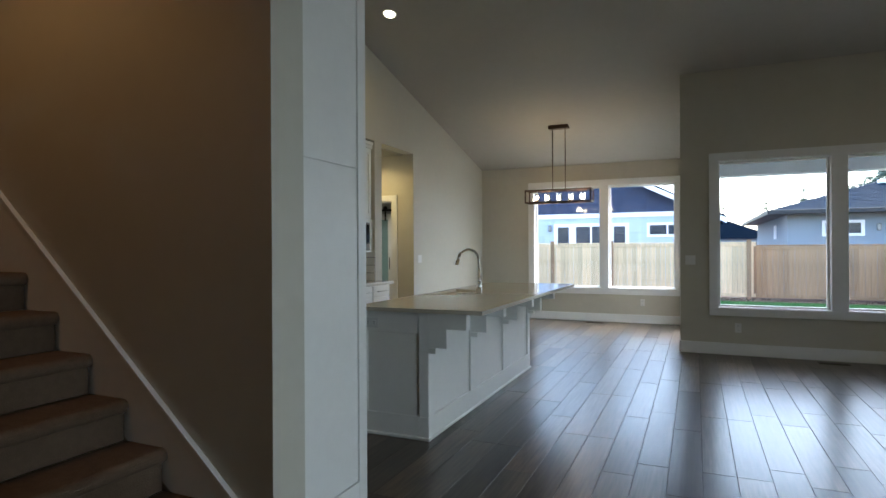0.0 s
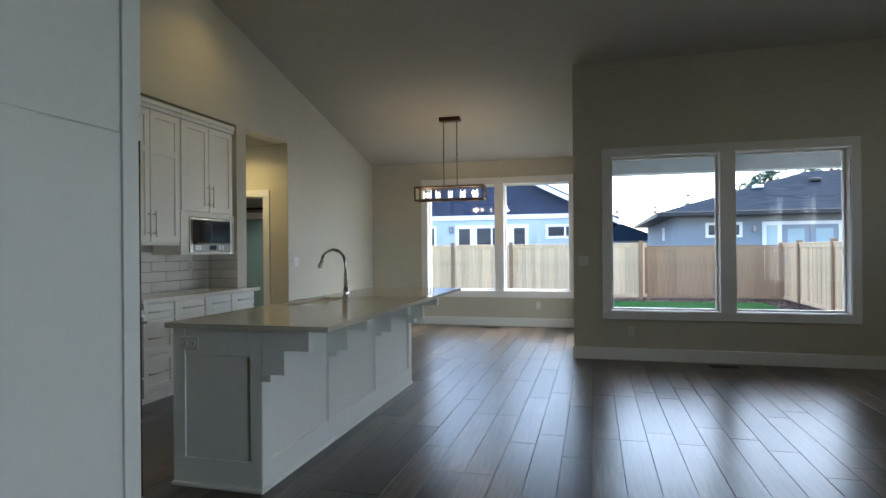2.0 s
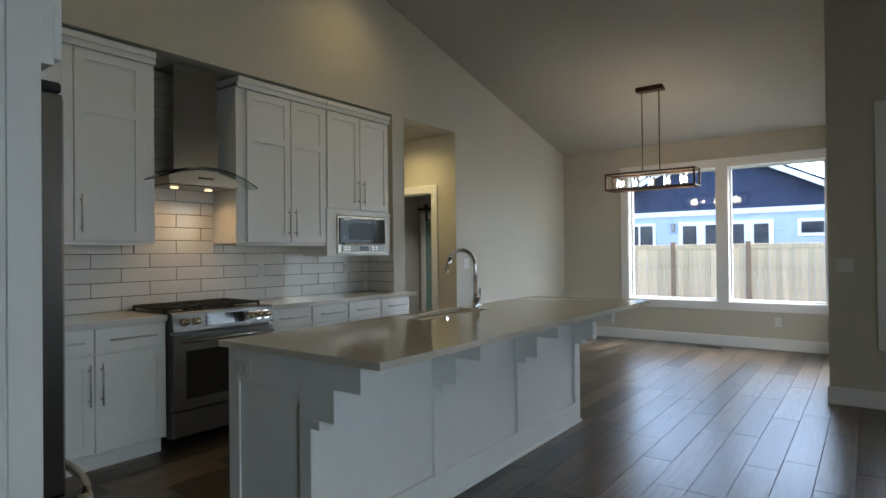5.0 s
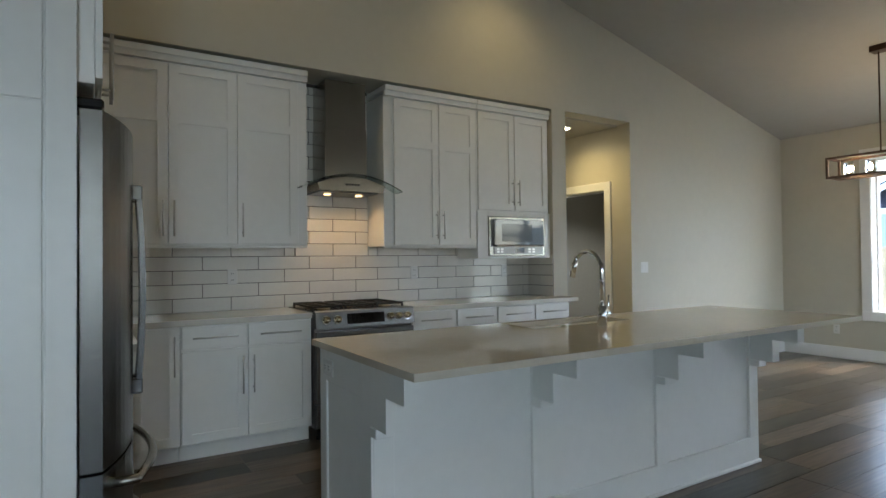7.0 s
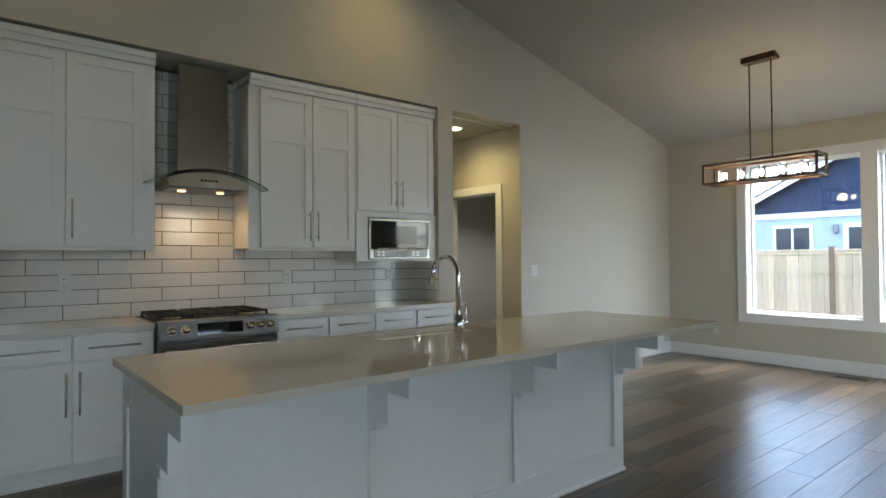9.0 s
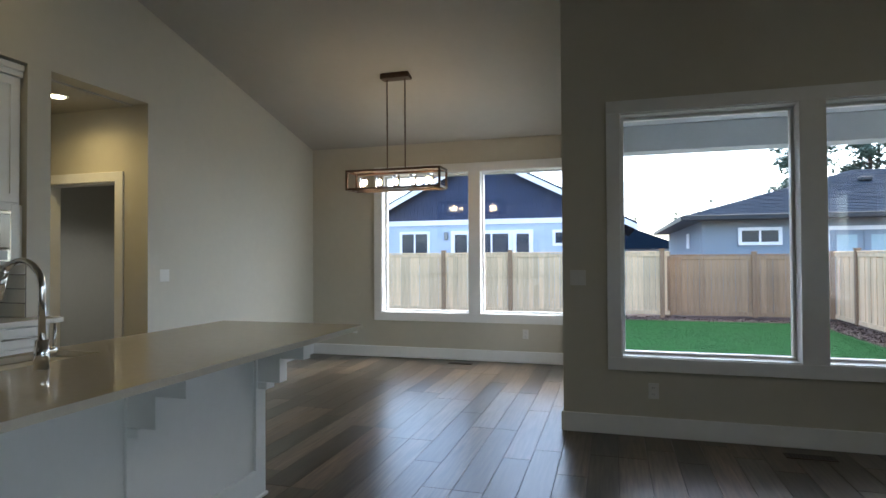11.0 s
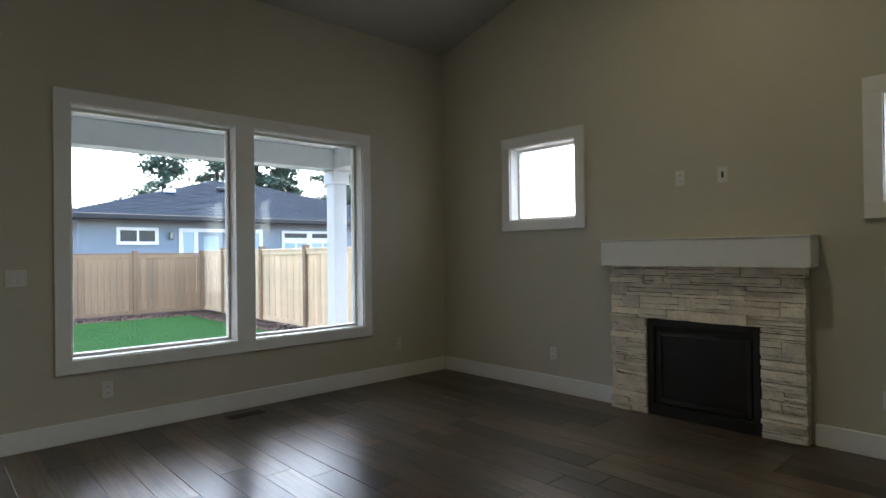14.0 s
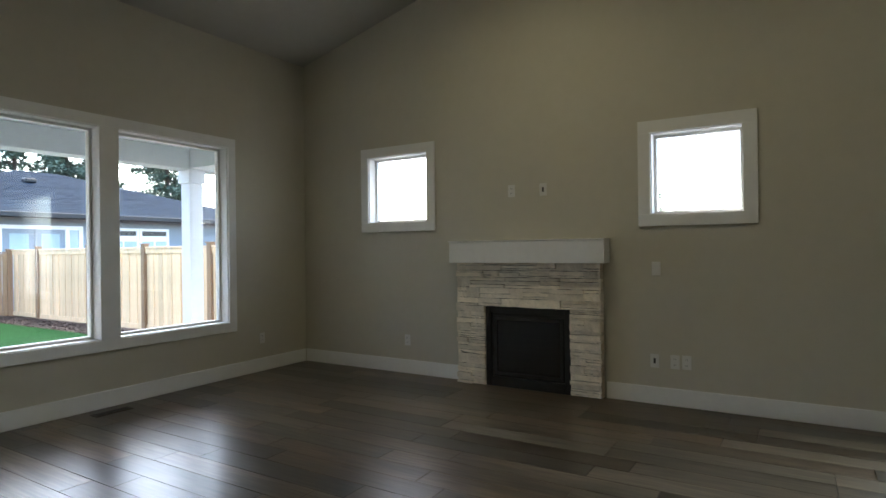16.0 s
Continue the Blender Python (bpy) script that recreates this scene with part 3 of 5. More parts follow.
ct = thing("worktop", 0, 0, 0, "pale polished quartz worktop along the tiled wall", "worktop")
part("slab", box(XB + 0.012, -3.365, 3.70, 5.812, 0.874, 0.912, 0.004, 2), WCOUNTER, ct)
part("slab", box(-3.364, -2.383, 3.70, 4.66, 0.874, 0.912, 0.004, 2), WCOUNTER, ct)
bm = box(XB + 0.012, -3.365, 6.612, 8.298, 0.874, 0.912, 0.004, 2)
add_box(bm, XW + 0.003, -3.365, 8.298, 8.405, 0.874, 0.912, 0.004, 2)
part("slab", bm, WCOUNTER, ct)

# gas range
rg = thing("gas_range", 0, 0, 0, "stainless steel slide-in gas range with black grates", "range")
RY0, RY1, RF = 5.82, 6.605, -3.335
part("body", box(XB + 0.02, RF - 0.02, RY0, RY1, 0.09, 0.90, 0.003), STEEL_DARK, rg)
for fx in (XB + 0.1, RF - 0.08):
    for fy in (RY0 + 0.05, RY1 - 0.05):
        part("foot", cyl((fx, fy, 0), (fx, fy, 0.09), 0.018, seg=12), BLACK, rg)
part("cooktop", box(XB + 0.02, RF - 0.02, RY0 - 0.004, RY1 + 0.004, 0.902, 0.918, 0.004, 2), BLACK, rg, "black enamel cooktop")
panel = part("control_panel", prism([(RF - 0.02, 0.80), (RF + 0.03, 0.80), (RF + 0.01, 0.915), (RF - 0.02, 0.925)], "y", RY0, RY1), RANGE_STEEL, rg)
for ky in (RY0 + 0.075, RY0 + 0.16, RY1 - 0.205, RY1 - 0.135, RY1 - 0.065):
    k = part("knob", cyl((RF + 0.018, ky, 0.858), (RF + 0.058, ky, 0.865), 0.026, 0.022, 20), KNOB, rg, "brass-tinted steel knob", True)
    part("knob_collar", cyl((RF + 0.012, ky, 0.857), (RF + 0.024, ky, 0.859), 0.031, seg=20), CHROME, k)
part("display", prism([(RF + 0.026, 0.822), (RF + 0.0285, 0.822), (RF + 0.017, 0.895), (RF + 0.0145, 0.895)], "y", RY0 + 0.235, RY1 - 0.255), BLACK_GLASS, rg)
ov = part("oven_door", box(RF - 0.018, RF + 0.02, RY0 + 0.004, RY1 - 0.004, 0.275, 0.775, 0.005, 2), RANGE_STEEL, rg)
part("oven_window", box(RF + 0.0205, RF + 0.0235, RY0 + 0.09, RY1 - 0.09, 0.345, 0.665, 0.002), BLACK_GLASS, ov, "black oven glass")
bm = cyl((RF + 0.065, RY0 + 0.03, 0.735), (RF + 0.065, RY1 - 0.03, 0.735), 0.0125, seg=14)
for hy in (RY0 + 0.06, RY1 - 0.06):
    add_cyl(bm, (RF + 0.02, hy, 0.735), (RF + 0.065, hy, 0.735), 0.009, seg=10)
part("handle", bm, STEEL, ov, "", True)
part("warming_drawer", box(RF - 0.018, RF + 0.018, RY0 + 0.004, RY1 - 0.004, 0.10, 0.262, 0.004, 2), RANGE_STEEL, rg)
for gy in (RY0 + 0.02, RY0 + 0.275, RY0 + 0.53):
    bm = bmesh.new()
    y1 = gy + 0.235
    for xx in (XB + 0.06, XB + 0.21, XB + 0.36, XB + 0.5):
        add_box(bm, xx, xx + 0.014, gy, y1, 0.936, 0.952, 0.003)
    for yy in (gy, gy + 0.11, y1 - 0.014):
        add_box(bm, XB + 0.06, XB + 0.514, yy, yy + 0.014, 0.934, 0.950, 0.003)
    for xx in (XB + 0.06, XB + 0.5):
        for yy in (gy, y1 - 0.014):
            add_box(bm, xx, xx + 0.014, yy, yy + 0.014, 0.918, 0.936)
    part("grate", bm, IRON, rg)
for bx, by in ((XB + 0.16, RY0 + 0.14), (XB + 0.42, RY0 + 0.14), (XB + 0.29, RY0 + 0.39), (XB + 0.16, RY1 - 0.14), (XB + 0.42, RY1 - 0.14)):
    bm = cyl((bx, by, 0.918), (bx, by, 0.926), 0.05, seg=20)
    add_cyl(bm, (bx, by, 0.926), (bx, by, 0.934), 0.036, seg=20)
    part("burner", bm, mat("burner_brass", (0.30, 0.22, 0.12), 0.4, 0.9), rg)

# range hood: chimney, curved glass canopy, steel belly
hd = thing("range_hood", 0, 0, 0, "stainless steel chimney range hood with a curved glass canopy", "range hood")
HC = 6.20
bm = box(XB + 0.012, XB + 0.30, HC - 0.17, HC + 0.17, 1.93, 2.70, 0.004, 2)
part("chimney", bm, STEEL, hd)
part("chimney_sleeve", box(XB + 0.012, XB + 0.305, HC - 0.176, HC + 0.176, 1.93, 2.33, 0.004, 2), STEEL, hd)
n = 24
top_pts = [(HC - 0.41 + 0.82 * i / n, 1.945 - 0.115 * ((2 * i / n - 1) ** 2)) for i in range(n + 1)]
part("glass_canopy", prism(top_pts + [(y, z - 0.008) for y, z in top_pts[::-1]], "x", XB + 0.02, -3.50), HOODGLASS, hd, "curved tinted glass canopy")
n = 14
belly = [(HC - 0.28 + 0.56 * i / n, 1.925 - 0.06 * ((2 * i / n - 1) ** 2)) for i in range(n + 1)]
part("belly", prism(belly + [(HC + 0.26, 1.815), (HC - 0.26, 1.815)], "x", XB + 0.012, -3.545), STEEL, hd)
part("filter", box(XB + 0.05, -3.60, HC - 0.24, HC + 0.24, 1.808, 1.814), STEEL_DARK, hd)
for ly in (6.07, 6.34):
    part("lamp_lens", cyl((-3.75, ly, 1.800), (-3.75, ly, 1.807), 0.028, seg=18), LEDGLOW, hd, "lit warm lens")
for i in range(5):
    yy = HC - 0.05 + i * 0.025
    part("button", cyl((-3.546, yy, 1.865), (-3.541, yy, 1.865), 0.008, seg=12), BLACK, hd)

# island: panelled body, quartz top with an undermount sink, stepped corbels
isl = thing("kitchen_island", 0, 0, 0, "white panelled kitchen island standing on the wood floor", "kitchen island")
IX0, IX1, IY0, IY1 = -2.015, -1.47, 5.40, 8.03
part("body", box(IX0, IX1, IY0, IY1, 0.0, 0.884, 0.001), CABINET, isl)
E_ = 0.018
for nm, a in (("end_rail", (IX0 - 0.004, IX1 + E_, 0.012, 0.16)), ("end_stile", (IX0 - 0.004, IX0 + 0.075, 0.16, 0.884)), ("end_stile", (IX1 - 0.055, IX1 + E_, 0.16, 0.884)), ("end_rail", (IX0 + 0.075, IX1 - 0.055, 0.735, 0.884))):
    part(nm, box(a[0], a[1], IY0 - 0.010, IY0, a[2], a[3], 0.002), CABINET, isl)
part("front_rail", box(IX1, IX1 + E_, IY0, IY1, 0.012, 0.16, 0.002), CABINET, isl)
for a, b in ((IY0, IY0 + 0.09), (6.20, 6.29), (7.065, 7.155), (IY1 - 0.09, IY1)):
    part("front_stile", box(IX1, IX1 + E_, a, b, 0.16, 0.884, 0.002), CABINET, isl)
bm = bmesh.new()
add_box(bm, IX1, IX1 + E_ + 0.012, IY0 - E_ - 0.012, IY1 + 0.01, 0.0, 0.02, 0.004)
add_box(bm, IX0 - 0.01, IX1, IY0 - E_ - 0.012, IY0, 0.0, 0.02, 0.004)
part("shoe_moulding", bm, CABINET, isl)
for cy in (IY0 - 0.012, 6.202, 7.067, IY1 - 0.075):
    w = 0.072
    prof = [(IX1 + E_, 0.884), (-1.17, 0.884), (-1.17, 0.777), (-1.315, 0.777), (-1.315, 0.645), (IX1 + E_, 0.645)]
    c = part("corbel", prism(prof, "y", cy, cy + w), CABINET, isl, "stepped white corbel")
    part("corbel_foot", box(IX1 + E_, -1.395, cy - 0.004, cy + w + 0.004, 0.605, 0.643, 0.003), CABINET, c)
bm = bmesh.new()
SX0, SX1, SY0, SY1 = -1.99, -1.73, 6.46, 7.20
CX0, CX1, CY0, CY1 = -2.05, -1.045, 5.36, 8.45
for a in ((CX0, SX0, CY0, CY1), (SX1, CX1, CY0, CY1), (SX0, SX1, CY0, SY0), (SX0, SX1, SY1, CY1)):
    add_box(bm, *a, 0.886, 0.914)
bmesh.ops.remove_doubles(bm, verts=bm.verts, dist=1e-4)
top = thing("island_worktop", 0, 0, 0, "beige polished quartz island top with an overhang", "worktop")
part("slab", bm, QUARTZ, top)
sk = thing("sink", 0, 0, 0, "white undermount sink set into the island top", "sink")
bm = bmesh.new()
add_box(bm, SX0 - 0.012, SX1 + 0.012, SY0 - 0.012, SY1 + 0.012, 0.69, 0.70)
for a in ((SX0 - 0.012, SX0 - 0.002, SY0, SY1), (SX1 + 0.002, SX1 + 0.012, SY0, SY1), (SX0, SX1, SY0 - 0.012, SY0 - 0.002), (SX0, SX1, SY1 + 0.002, SY1 + 0.012)):
    add_box(bm, *a, 0.70, 0.884)
part("basin", bm, mat("sink_composite", (0.55, 0.52, 0.46), 0.3, 0, 0.05, 20), sk)
part("drain", cyl((-1.9, 6.83, 0.70), (-1.9, 6.83, 0.704), 0.04, seg=20), CHROME, sk)
# faucet
fx, fy = -1.61, 6.83
fc = thing("faucet", fx, fy, 0.914, "tall chrome gooseneck pull-down faucet on the island", "faucet")
part("base", cyl((0, 0, 0), (0, 0, 0.11), 0.026, 0.024, 20), CHROME, fc, "", True)
arc = [(0, 0, 0.10), (0, 0, 0.26)] + [(-0.105 + 0.105 * math.cos(a), 0, 0.30 + 0.105 * math.sin(a)) for a in [k * math.pi / 10 for k in range(0, 9)]]
part("spout", tube(arc, 0.0125), CHROME, fc, "", True)
e1 = Vector(arc[-1])
part("spray_head", cyl(e1, e1 + Vector((-0.035, 0, -0.10)), 0.015, 0.019, 16), CHROME, fc, "", True)
bm = cyl((0, 0.02, 0.065), (0, 0.055, 0.065), 0.013, seg=12)
add_cyl(bm, (0, 0.048, 0.065), (-0.004, 0.056, 0.165), 0.006, seg=10)
lever = part("lever", bm, CHROME, fc, "", True)
fc.matrix_world = pose(fx, fy, 0.914, 0, 0, 0)
btn = thing("air_switch", -1.68, 6.62, 0.914, "small chrome button set in the island top", "button")
part("cap", cyl((0, 0, 0), (0, 0, 0.01), 0.02, seg=18), CHROME, btn)


# fridge in its enclosure
enc = thing("fridge_enclosure", 0, 0, 0, "tall white panelled cabinet enclosing the fridge", "cabinet")
P0, P1, P2 = 3.695, 4.435, 4.48
part("side_panel", box(-1.407, -1.377, P0, P1, 0.0, 2.76, 0.002), CABINET, enc)
bm = bmesh.new()
PX0, PX1 = -1.376, -1.364
add_box(bm, PX0, PX1, P1 - 0.075, P1, 0.0, 2.76, 0.0015)
add_box(bm, PX0, PX1, P0, P1 - 0.075, 0.0, 0.12, 0.0015)
add_box(bm, PX0, PX1 - 0.005, P0, P1 - 0.082, 0.124, 1.742, 0.0015)
add_box(bm, PX0, PX1 - 0.005, P0, P1 - 0.082, 1.748, 2.76, 0.0015)
part("applied_panel", bm, CABINET, enc)
part("far_panel", box(-2.38, -2.35, P0, P1, 0.0, 2.76, 0.002), CABINET, enc)
part("upper_box", box(-2.349, -1.408, P0, P2, 1.82, 2.76, 0.002), CABINET, enc)
for a, b, h in ((-2.345, -1.882, 1), (-1.878, -1.413, -1)):
    d = shaker(enc, a, b, 1.84, 2.62, P2 + 0.001, (), "y", 1)
    x = b - 0.035 if h > 0 else a + 0.035
    bar_pull(d, (x, P2 + 0.021, 1.885), (x, P2 + 0.021, 2.13), (0, 0.036, 0), 0.007)

fg = thing("refrigerator", 0, 0, 0, "stainless steel french door refrigerator with a bottom freezer", "refrigerator")
FX0, FX1 = -2.335, -1.417
part("body", box(FX0, FX1, 3.75, 4.43, 0.03, 1.75, 0.006, 2), STEEL_DARK, fg)


def bowed(x0, x1, z0, z1, bow0, bow1):
    """A door with a bowed front; bow0 and bow1 are how far it stands out at either side."""
    pts, m = [], 10
    for i in range(m + 1):
        x = x0 + (x1 - x0) * i / m
        u = (x - FX0) / (FX1 - FX0) * 2 - 1
        pts.append((x, 4.50 + 0.105 * (1 - u * u)))
    return prism(pts + [(x1, 4.44), (x0, 4.44)], "z", z0, z1)


FXM = (FX0 + FX1) / 2
for a, b, hx in ((FX0, FXM - 0.003, FXM - 0.045), (FXM + 0.003, FX1, FXM + 0.045)):
    d = part("door", bowed(a, b, 0.66, 1.745, 0, 0), FRIDGE, fg)
    prof = [(4.628 + 0.018 * (1 - (k / 6 - 1) ** 2), 0.80 + 0.77 * k / 12) for k in range(13)]
    bar = prism(prof + [(y - 0.017, z) for y, z in prof[::-1]], "x", hx - 0.016, hx + 0.016)
    part("handle", bar, FRIDGE, d, "bowed flat steel handle")
    for z in (0.80, 1.515):
        part("handle_mount", box(hx - 0.018, hx + 0.018, 4.58, 4.635, z, z + 0.055, 0.004), FRIDGE, d)
for z0, z1 in ((0.36, 0.65), (0.06, 0.35)):
    d = part("freezer_drawer", bowed(FX0, FX1, z0, z1, 0, 0), FRIDGE, fg)
    zh = z1 - 0.06
    pts = [(FX0 + 0.09, 4.53, zh), (FX0 + 0.095, 4.60, zh)] + [(FX0 + 0.10 + (FX1 - FX0 - 0.20) * k / 10, 4.60 + 0.07 * (1 - (k / 5 - 1) ** 2), zh) for k in range(11)] + [(FX1 - 0.095, 4.60, zh), (FX1 - 0.09, 4.53, zh)]
    part("handle", tube(pts, 0.015), STEEL, d, "", True)
part("hinge_cover", box(FX1 - 0.14, FX1 - 0.01, 4.33, 4.505, 1.751, 1.782, 0.006), BLACK, fg)
part("plinth", box(FX0 + 0.01, FX1 - 0.01, 4.25, 4.40, 0.0, 0.029), BLACK, fg)


# ---- stairs ----
st = tagged(new("staircase"), "brown carpeted stairs rising beside the wall", "stairs", "", "structure")
RISE, RUN, NX = 0.1755, 0.2245, -1.275
SK = 0.018
for i in range(14):
    nx, z = NX - i * RUN, RISE * (i + 1)
    prof = [(nx - RUN - 0.02, z - RISE), (nx - 0.028, z - RISE), (nx - 0.028, z - 0.06)] + [(nx - 0.028 + 0.030 * math.sin(k * math.pi / 8), z - 0.03 - 0.03 * math.cos(k * math.pi / 8)) for k in range(1, 9)] + [(nx - RUN - 0.02, z)]
    part("stair_step", prism(prof, "y", 2.42, 3.5 - SK - 0.002), CARPET, st)
sl = RISE / RUN
setting("stair_skirt", prism([(-1.20, 0.0), (-1.20, 0.215), (-4.5, 0.23 + 3.28 * 0.835), (-4.5, 2.3)], "y", 3.5 - SK, 3.5), WHITE, "white painted skirt board along the stairs", "trim")
setting("skirt_cap", prism([(-1.20, 0.215), (-1.20, 0.235), (-4.5, 0.25 + 3.28 * 0.835), (-4.5, 0.23 + 3.28 * 0.835)], "y", 3.5 - SK - 0.006, 3.5), WHITE, "white painted cap on the skirt board", "trim")

# ---- living room ----
fp = thing("fireplace", 0, 0, 0, "cream stacked stone fireplace with a black gas firebox", "fireplace")
FY0, FY1, FBX0, FBX1, FXF = 6.11, 7.545, 6.39, 7.235, 3.98
bm = bmesh.new()
add_box(bm, FXF + 0.014, XE - 0.001, FY0 + 0.03, FBX0 - 0.004, 0, 1.17)
add_box(bm, FXF + 0.014, XE - 0.001, FBX1 + 0.004, FY1 - 0.03, 0, 1.17)
add_box(bm, FXF + 0.014, XE - 0.001, FBX0 - 0.004, FBX1 + 0.004, 0.768, 1.17)
part("backing", bm, mat("stone_mortar", (0.09, 0.075, 0.06), 0.95, 0, 0.2, 20), fp)
fb = part("firebox", box(FXF + 0.052, XE - 0.001, FBX0 + 0.002, FBX1 - 0.002, 0.0, 0.76), FIREBOX, fp)
for nm, a in (("surround_side", (FBX0 + 0.002, FBX0 + 0.055, 0, 0.76)), ("surround_side", (FBX1 - 0.055, FBX1 - 0.002, 0, 0.76)), ("surround_top", (FBX0 + 0.055, FBX1 - 0.055, 0.70, 0.76)), ("surround_base", (FBX0 + 0.055, FBX1 - 0.055, 0.0, 0.09))):
    part(nm, box(FXF + 0.012, FXF + 0.05, a[0], a[1], a[2], a[3], 0.003), FIREBOX, fb)
for nm, a in (("frame_side", (FBX0 + 0.07, FBX0 + 0.11, 0.1, 0.665)), ("frame_side", (FBX1 - 0.11, FBX1 - 0.07, 0.1, 0.665)), ("frame_top", (FBX0 + 0.11, FBX1 - 0.11, 0.63, 0.665)), ("frame_base", (FBX0 + 0.11, FBX1 - 0.11, 0.10, 0.14))):
    part(nm, box(FXF + 0.03, FXF + 0.0515, a[0], a[1], a[2], a[3], 0.003), BLACK, fb)
part("fire_glass", box(FXF + 0.044, FXF + 0.050, FBX0 + 0.11, FBX1 - 0.11, 0.14, 0.63), BLACK_GLASS, fb)
mt = thing("mantel", 0, 0, 0, "thick white painted box mantel above the stone", "mantel")
part("beam", box(3.885, XE - 0.001, 6.055, 7.575, 1.178, 1.38, 0.004, 2), WHITE, mt)
part("top_lip", box(3.878, XE - 0.001, 6.048, 7.582, 1.3805, 1.392, 0.002), WHITE, mt)


# ---- dining light ----
ch = thing("chandelier", -1.73, 10.815, 3.2, "weathered wood and bronze box chandelier with five glass shades", "chandelier")
L, Wd, Z1, Z0 = 0.52, 0.135, 2.245 - 3.2, 2.035 - 3.2
top_z = ceil_z(10.815) - 3.2
bm = prism([(-0.06, top_z - 0.04), (0.06, top_z - 0.04), (0.06, top_z - 0.015 + 0.0), (-0.06, top_z + 0.015)], "x", -0.155, 0.155)
part("canopy", bm, BRONZE, ch, "dark bronze canopy")
for x in (-0.1, 0.1):
    r = part("rod", cyl((x, 0, Z1), (x, 0, top_z - 0.035), 0.0065, seg=10), BRONZE, ch)
    part("rod_collar", cyl((x, 0, Z1 + 0.45), (x, 0, Z1 + 0.47), 0.009, seg=10), BRONZE, r)
t = 0.022
for y in (-Wd, Wd - t):
    for z in (Z0, Z1 - t):
        part("rail", box(-L, L, y, y + t, z, z + t, 0.002), BRONZE, ch)
for x in (-L, L - t):
    for y in (-Wd, Wd - t):
        part("upright", box(x, x + t, y, y + t, Z0 + t, Z1 - t, 0.002), BRONZE, ch)
    for z in (Z0, Z1 - t):
        part("end_rail", box(x, x + t, -Wd + t, Wd - t, z, z + t, 0.002), BRONZE, ch)
part("lamp_bar", box(-L + t, L - t, -0.02, 0.02, Z0 + 0.001, Z0 + 0.012, 0.002), BRONZE, ch)
for i in range(5):
    x = -0.37 + i * 0.185
    sk_ = part("socket", cyl((x, 0, Z0 + 0.012), (x, 0, Z0 + 0.045), 0.016, seg=14), BRONZE, ch)
    part("shade", cyl((x, 0, Z0 + 0.02), (x, 0, Z0 + 0.15), 0.042, seg=24, caps=False), CLEAR, sk_, "clear glass cylinder")
    bm = bmesh.new()
    bmesh.ops.create_uvsphere(bm, u_segments=12, v_segments=10, radius=0.016, matrix=Matrix.LocRotScale((x, 0, Z0 + 0.085), None, (1, 1, 2.1)))
    bl = part("bulb", bm, BULB, sk_, "lit candle bulb", True)


def can(x, y, z, tilt=0.0):
    c = thing("downlight", x, y, z, "lit recessed round ceiling downlight", "downlight", "ceiling downlights")
    c.matrix_world = pose(x, y, z, tilt)
    bm = cyl((0, 0, -0.004), (0, 0, 0.012), 0.085, seg=28)
    part("trim_ring", bm, WHITE, c)
    part("lens", cyl((0, 0, -0.007), (0, 0, -0.0045), 0.062, seg=28), CANGLOW, c, "glowing lens")


tilt = -math.degrees(math.atan(0.25))
can(-2.98, 7.62, ceil_z(7.62) - 0.002, tilt)
can(-4.1, 8.95, 2.717)
# unseen downlight, added to go with the back room's fill
can(-4.9, 11.2, 2.717)


# ---- outlets, switches, vents ----
def plate(x, y, z, rz, label, kind="outlet", wide=1, group="wall plates"):
    """A white wall plate facing its local -y."""
    o = thing("switch_plate" if kind == "switch" else "outlet" if kind == "outlet" else "cable_plate", x, y, z, label, kind if kind != "cable" else "wall plate", group)
    o.matrix_world = pose(x, y, z, 0, 0, rz)
    w = 0.036 + 0.046 * (wide - 1) / 2
    part("plate", box(-w, w, -0.006, 0, -0.058, 0.058, 0.003), PLASTIC, o)
    for k in range(wide):
        cx = (k - (wide - 1) / 2) * 0.046
        if kind == "outlet":
            for cz in (-0.024, 0.024):
                r = part("receptacle", box(cx - 0.016, cx + 0.016, -0.0085, -0.006, cz - 0.014, cz + 0.014, 0.002), PLASTIC, o)
                bm = box(cx - 0.008, cx - 0.005, -0.0095, -0.0085, cz - 0.006, cz + 0.006)
                add_box(bm, cx + 0.005, cx + 0.008, -0.0095, -0.0085, cz - 0.005, cz + 0.005)
                part("slot", bm, SLOT, r)
        elif kind == "switch":
            part("rocker", box(cx - 0.016, cx + 0.016, -0.010, -0.006, -0.033, 0.033, 0.002), PLASTIC, o)
        else:
            part("jack", box(cx - 0.009, cx + 0.009, -0.008, -0.006, -0.022, 0.022, 0.001), SLOT, o)
    return o


E90 = -90
plate(XE, 6.98, 1.86, E90, "white outlet on the wall above the mantel")
plate(XE, 6.66, 1.855, E90, "white cable plate with a dark slot above the mantel", "cable")
plate(XE, 5.67, 1.13, E90, "white light switch beside the fireplace", "switch")
plate(XE, 5.69, 0.36, E90, "white cable plate with a dark slot near the floor", "cable")
plate(XE, 5.53, 0.362, E90, "white outlet near the baseboard")
plate(XE, 5.44, 0.365, E90, "white outlet near the baseboard")
plate(XE, 8.21, 0.352, E90, "white outlet near the baseboard")
plate(0.71, YN, 0.335, 0, "white outlet below the picture window")
plate(3.40, YN, 0.36, 0, "white outlet near the corner")
plate(0.175, YN, 1.165, 0, "white double light switch near the wall's edge", "switch", 2)
plate(-0.62, YD, 0.36, 0, "white outlet below the dining window")
plate(-2.95, YD, 0.36, 0, "white outlet near the dining corner")
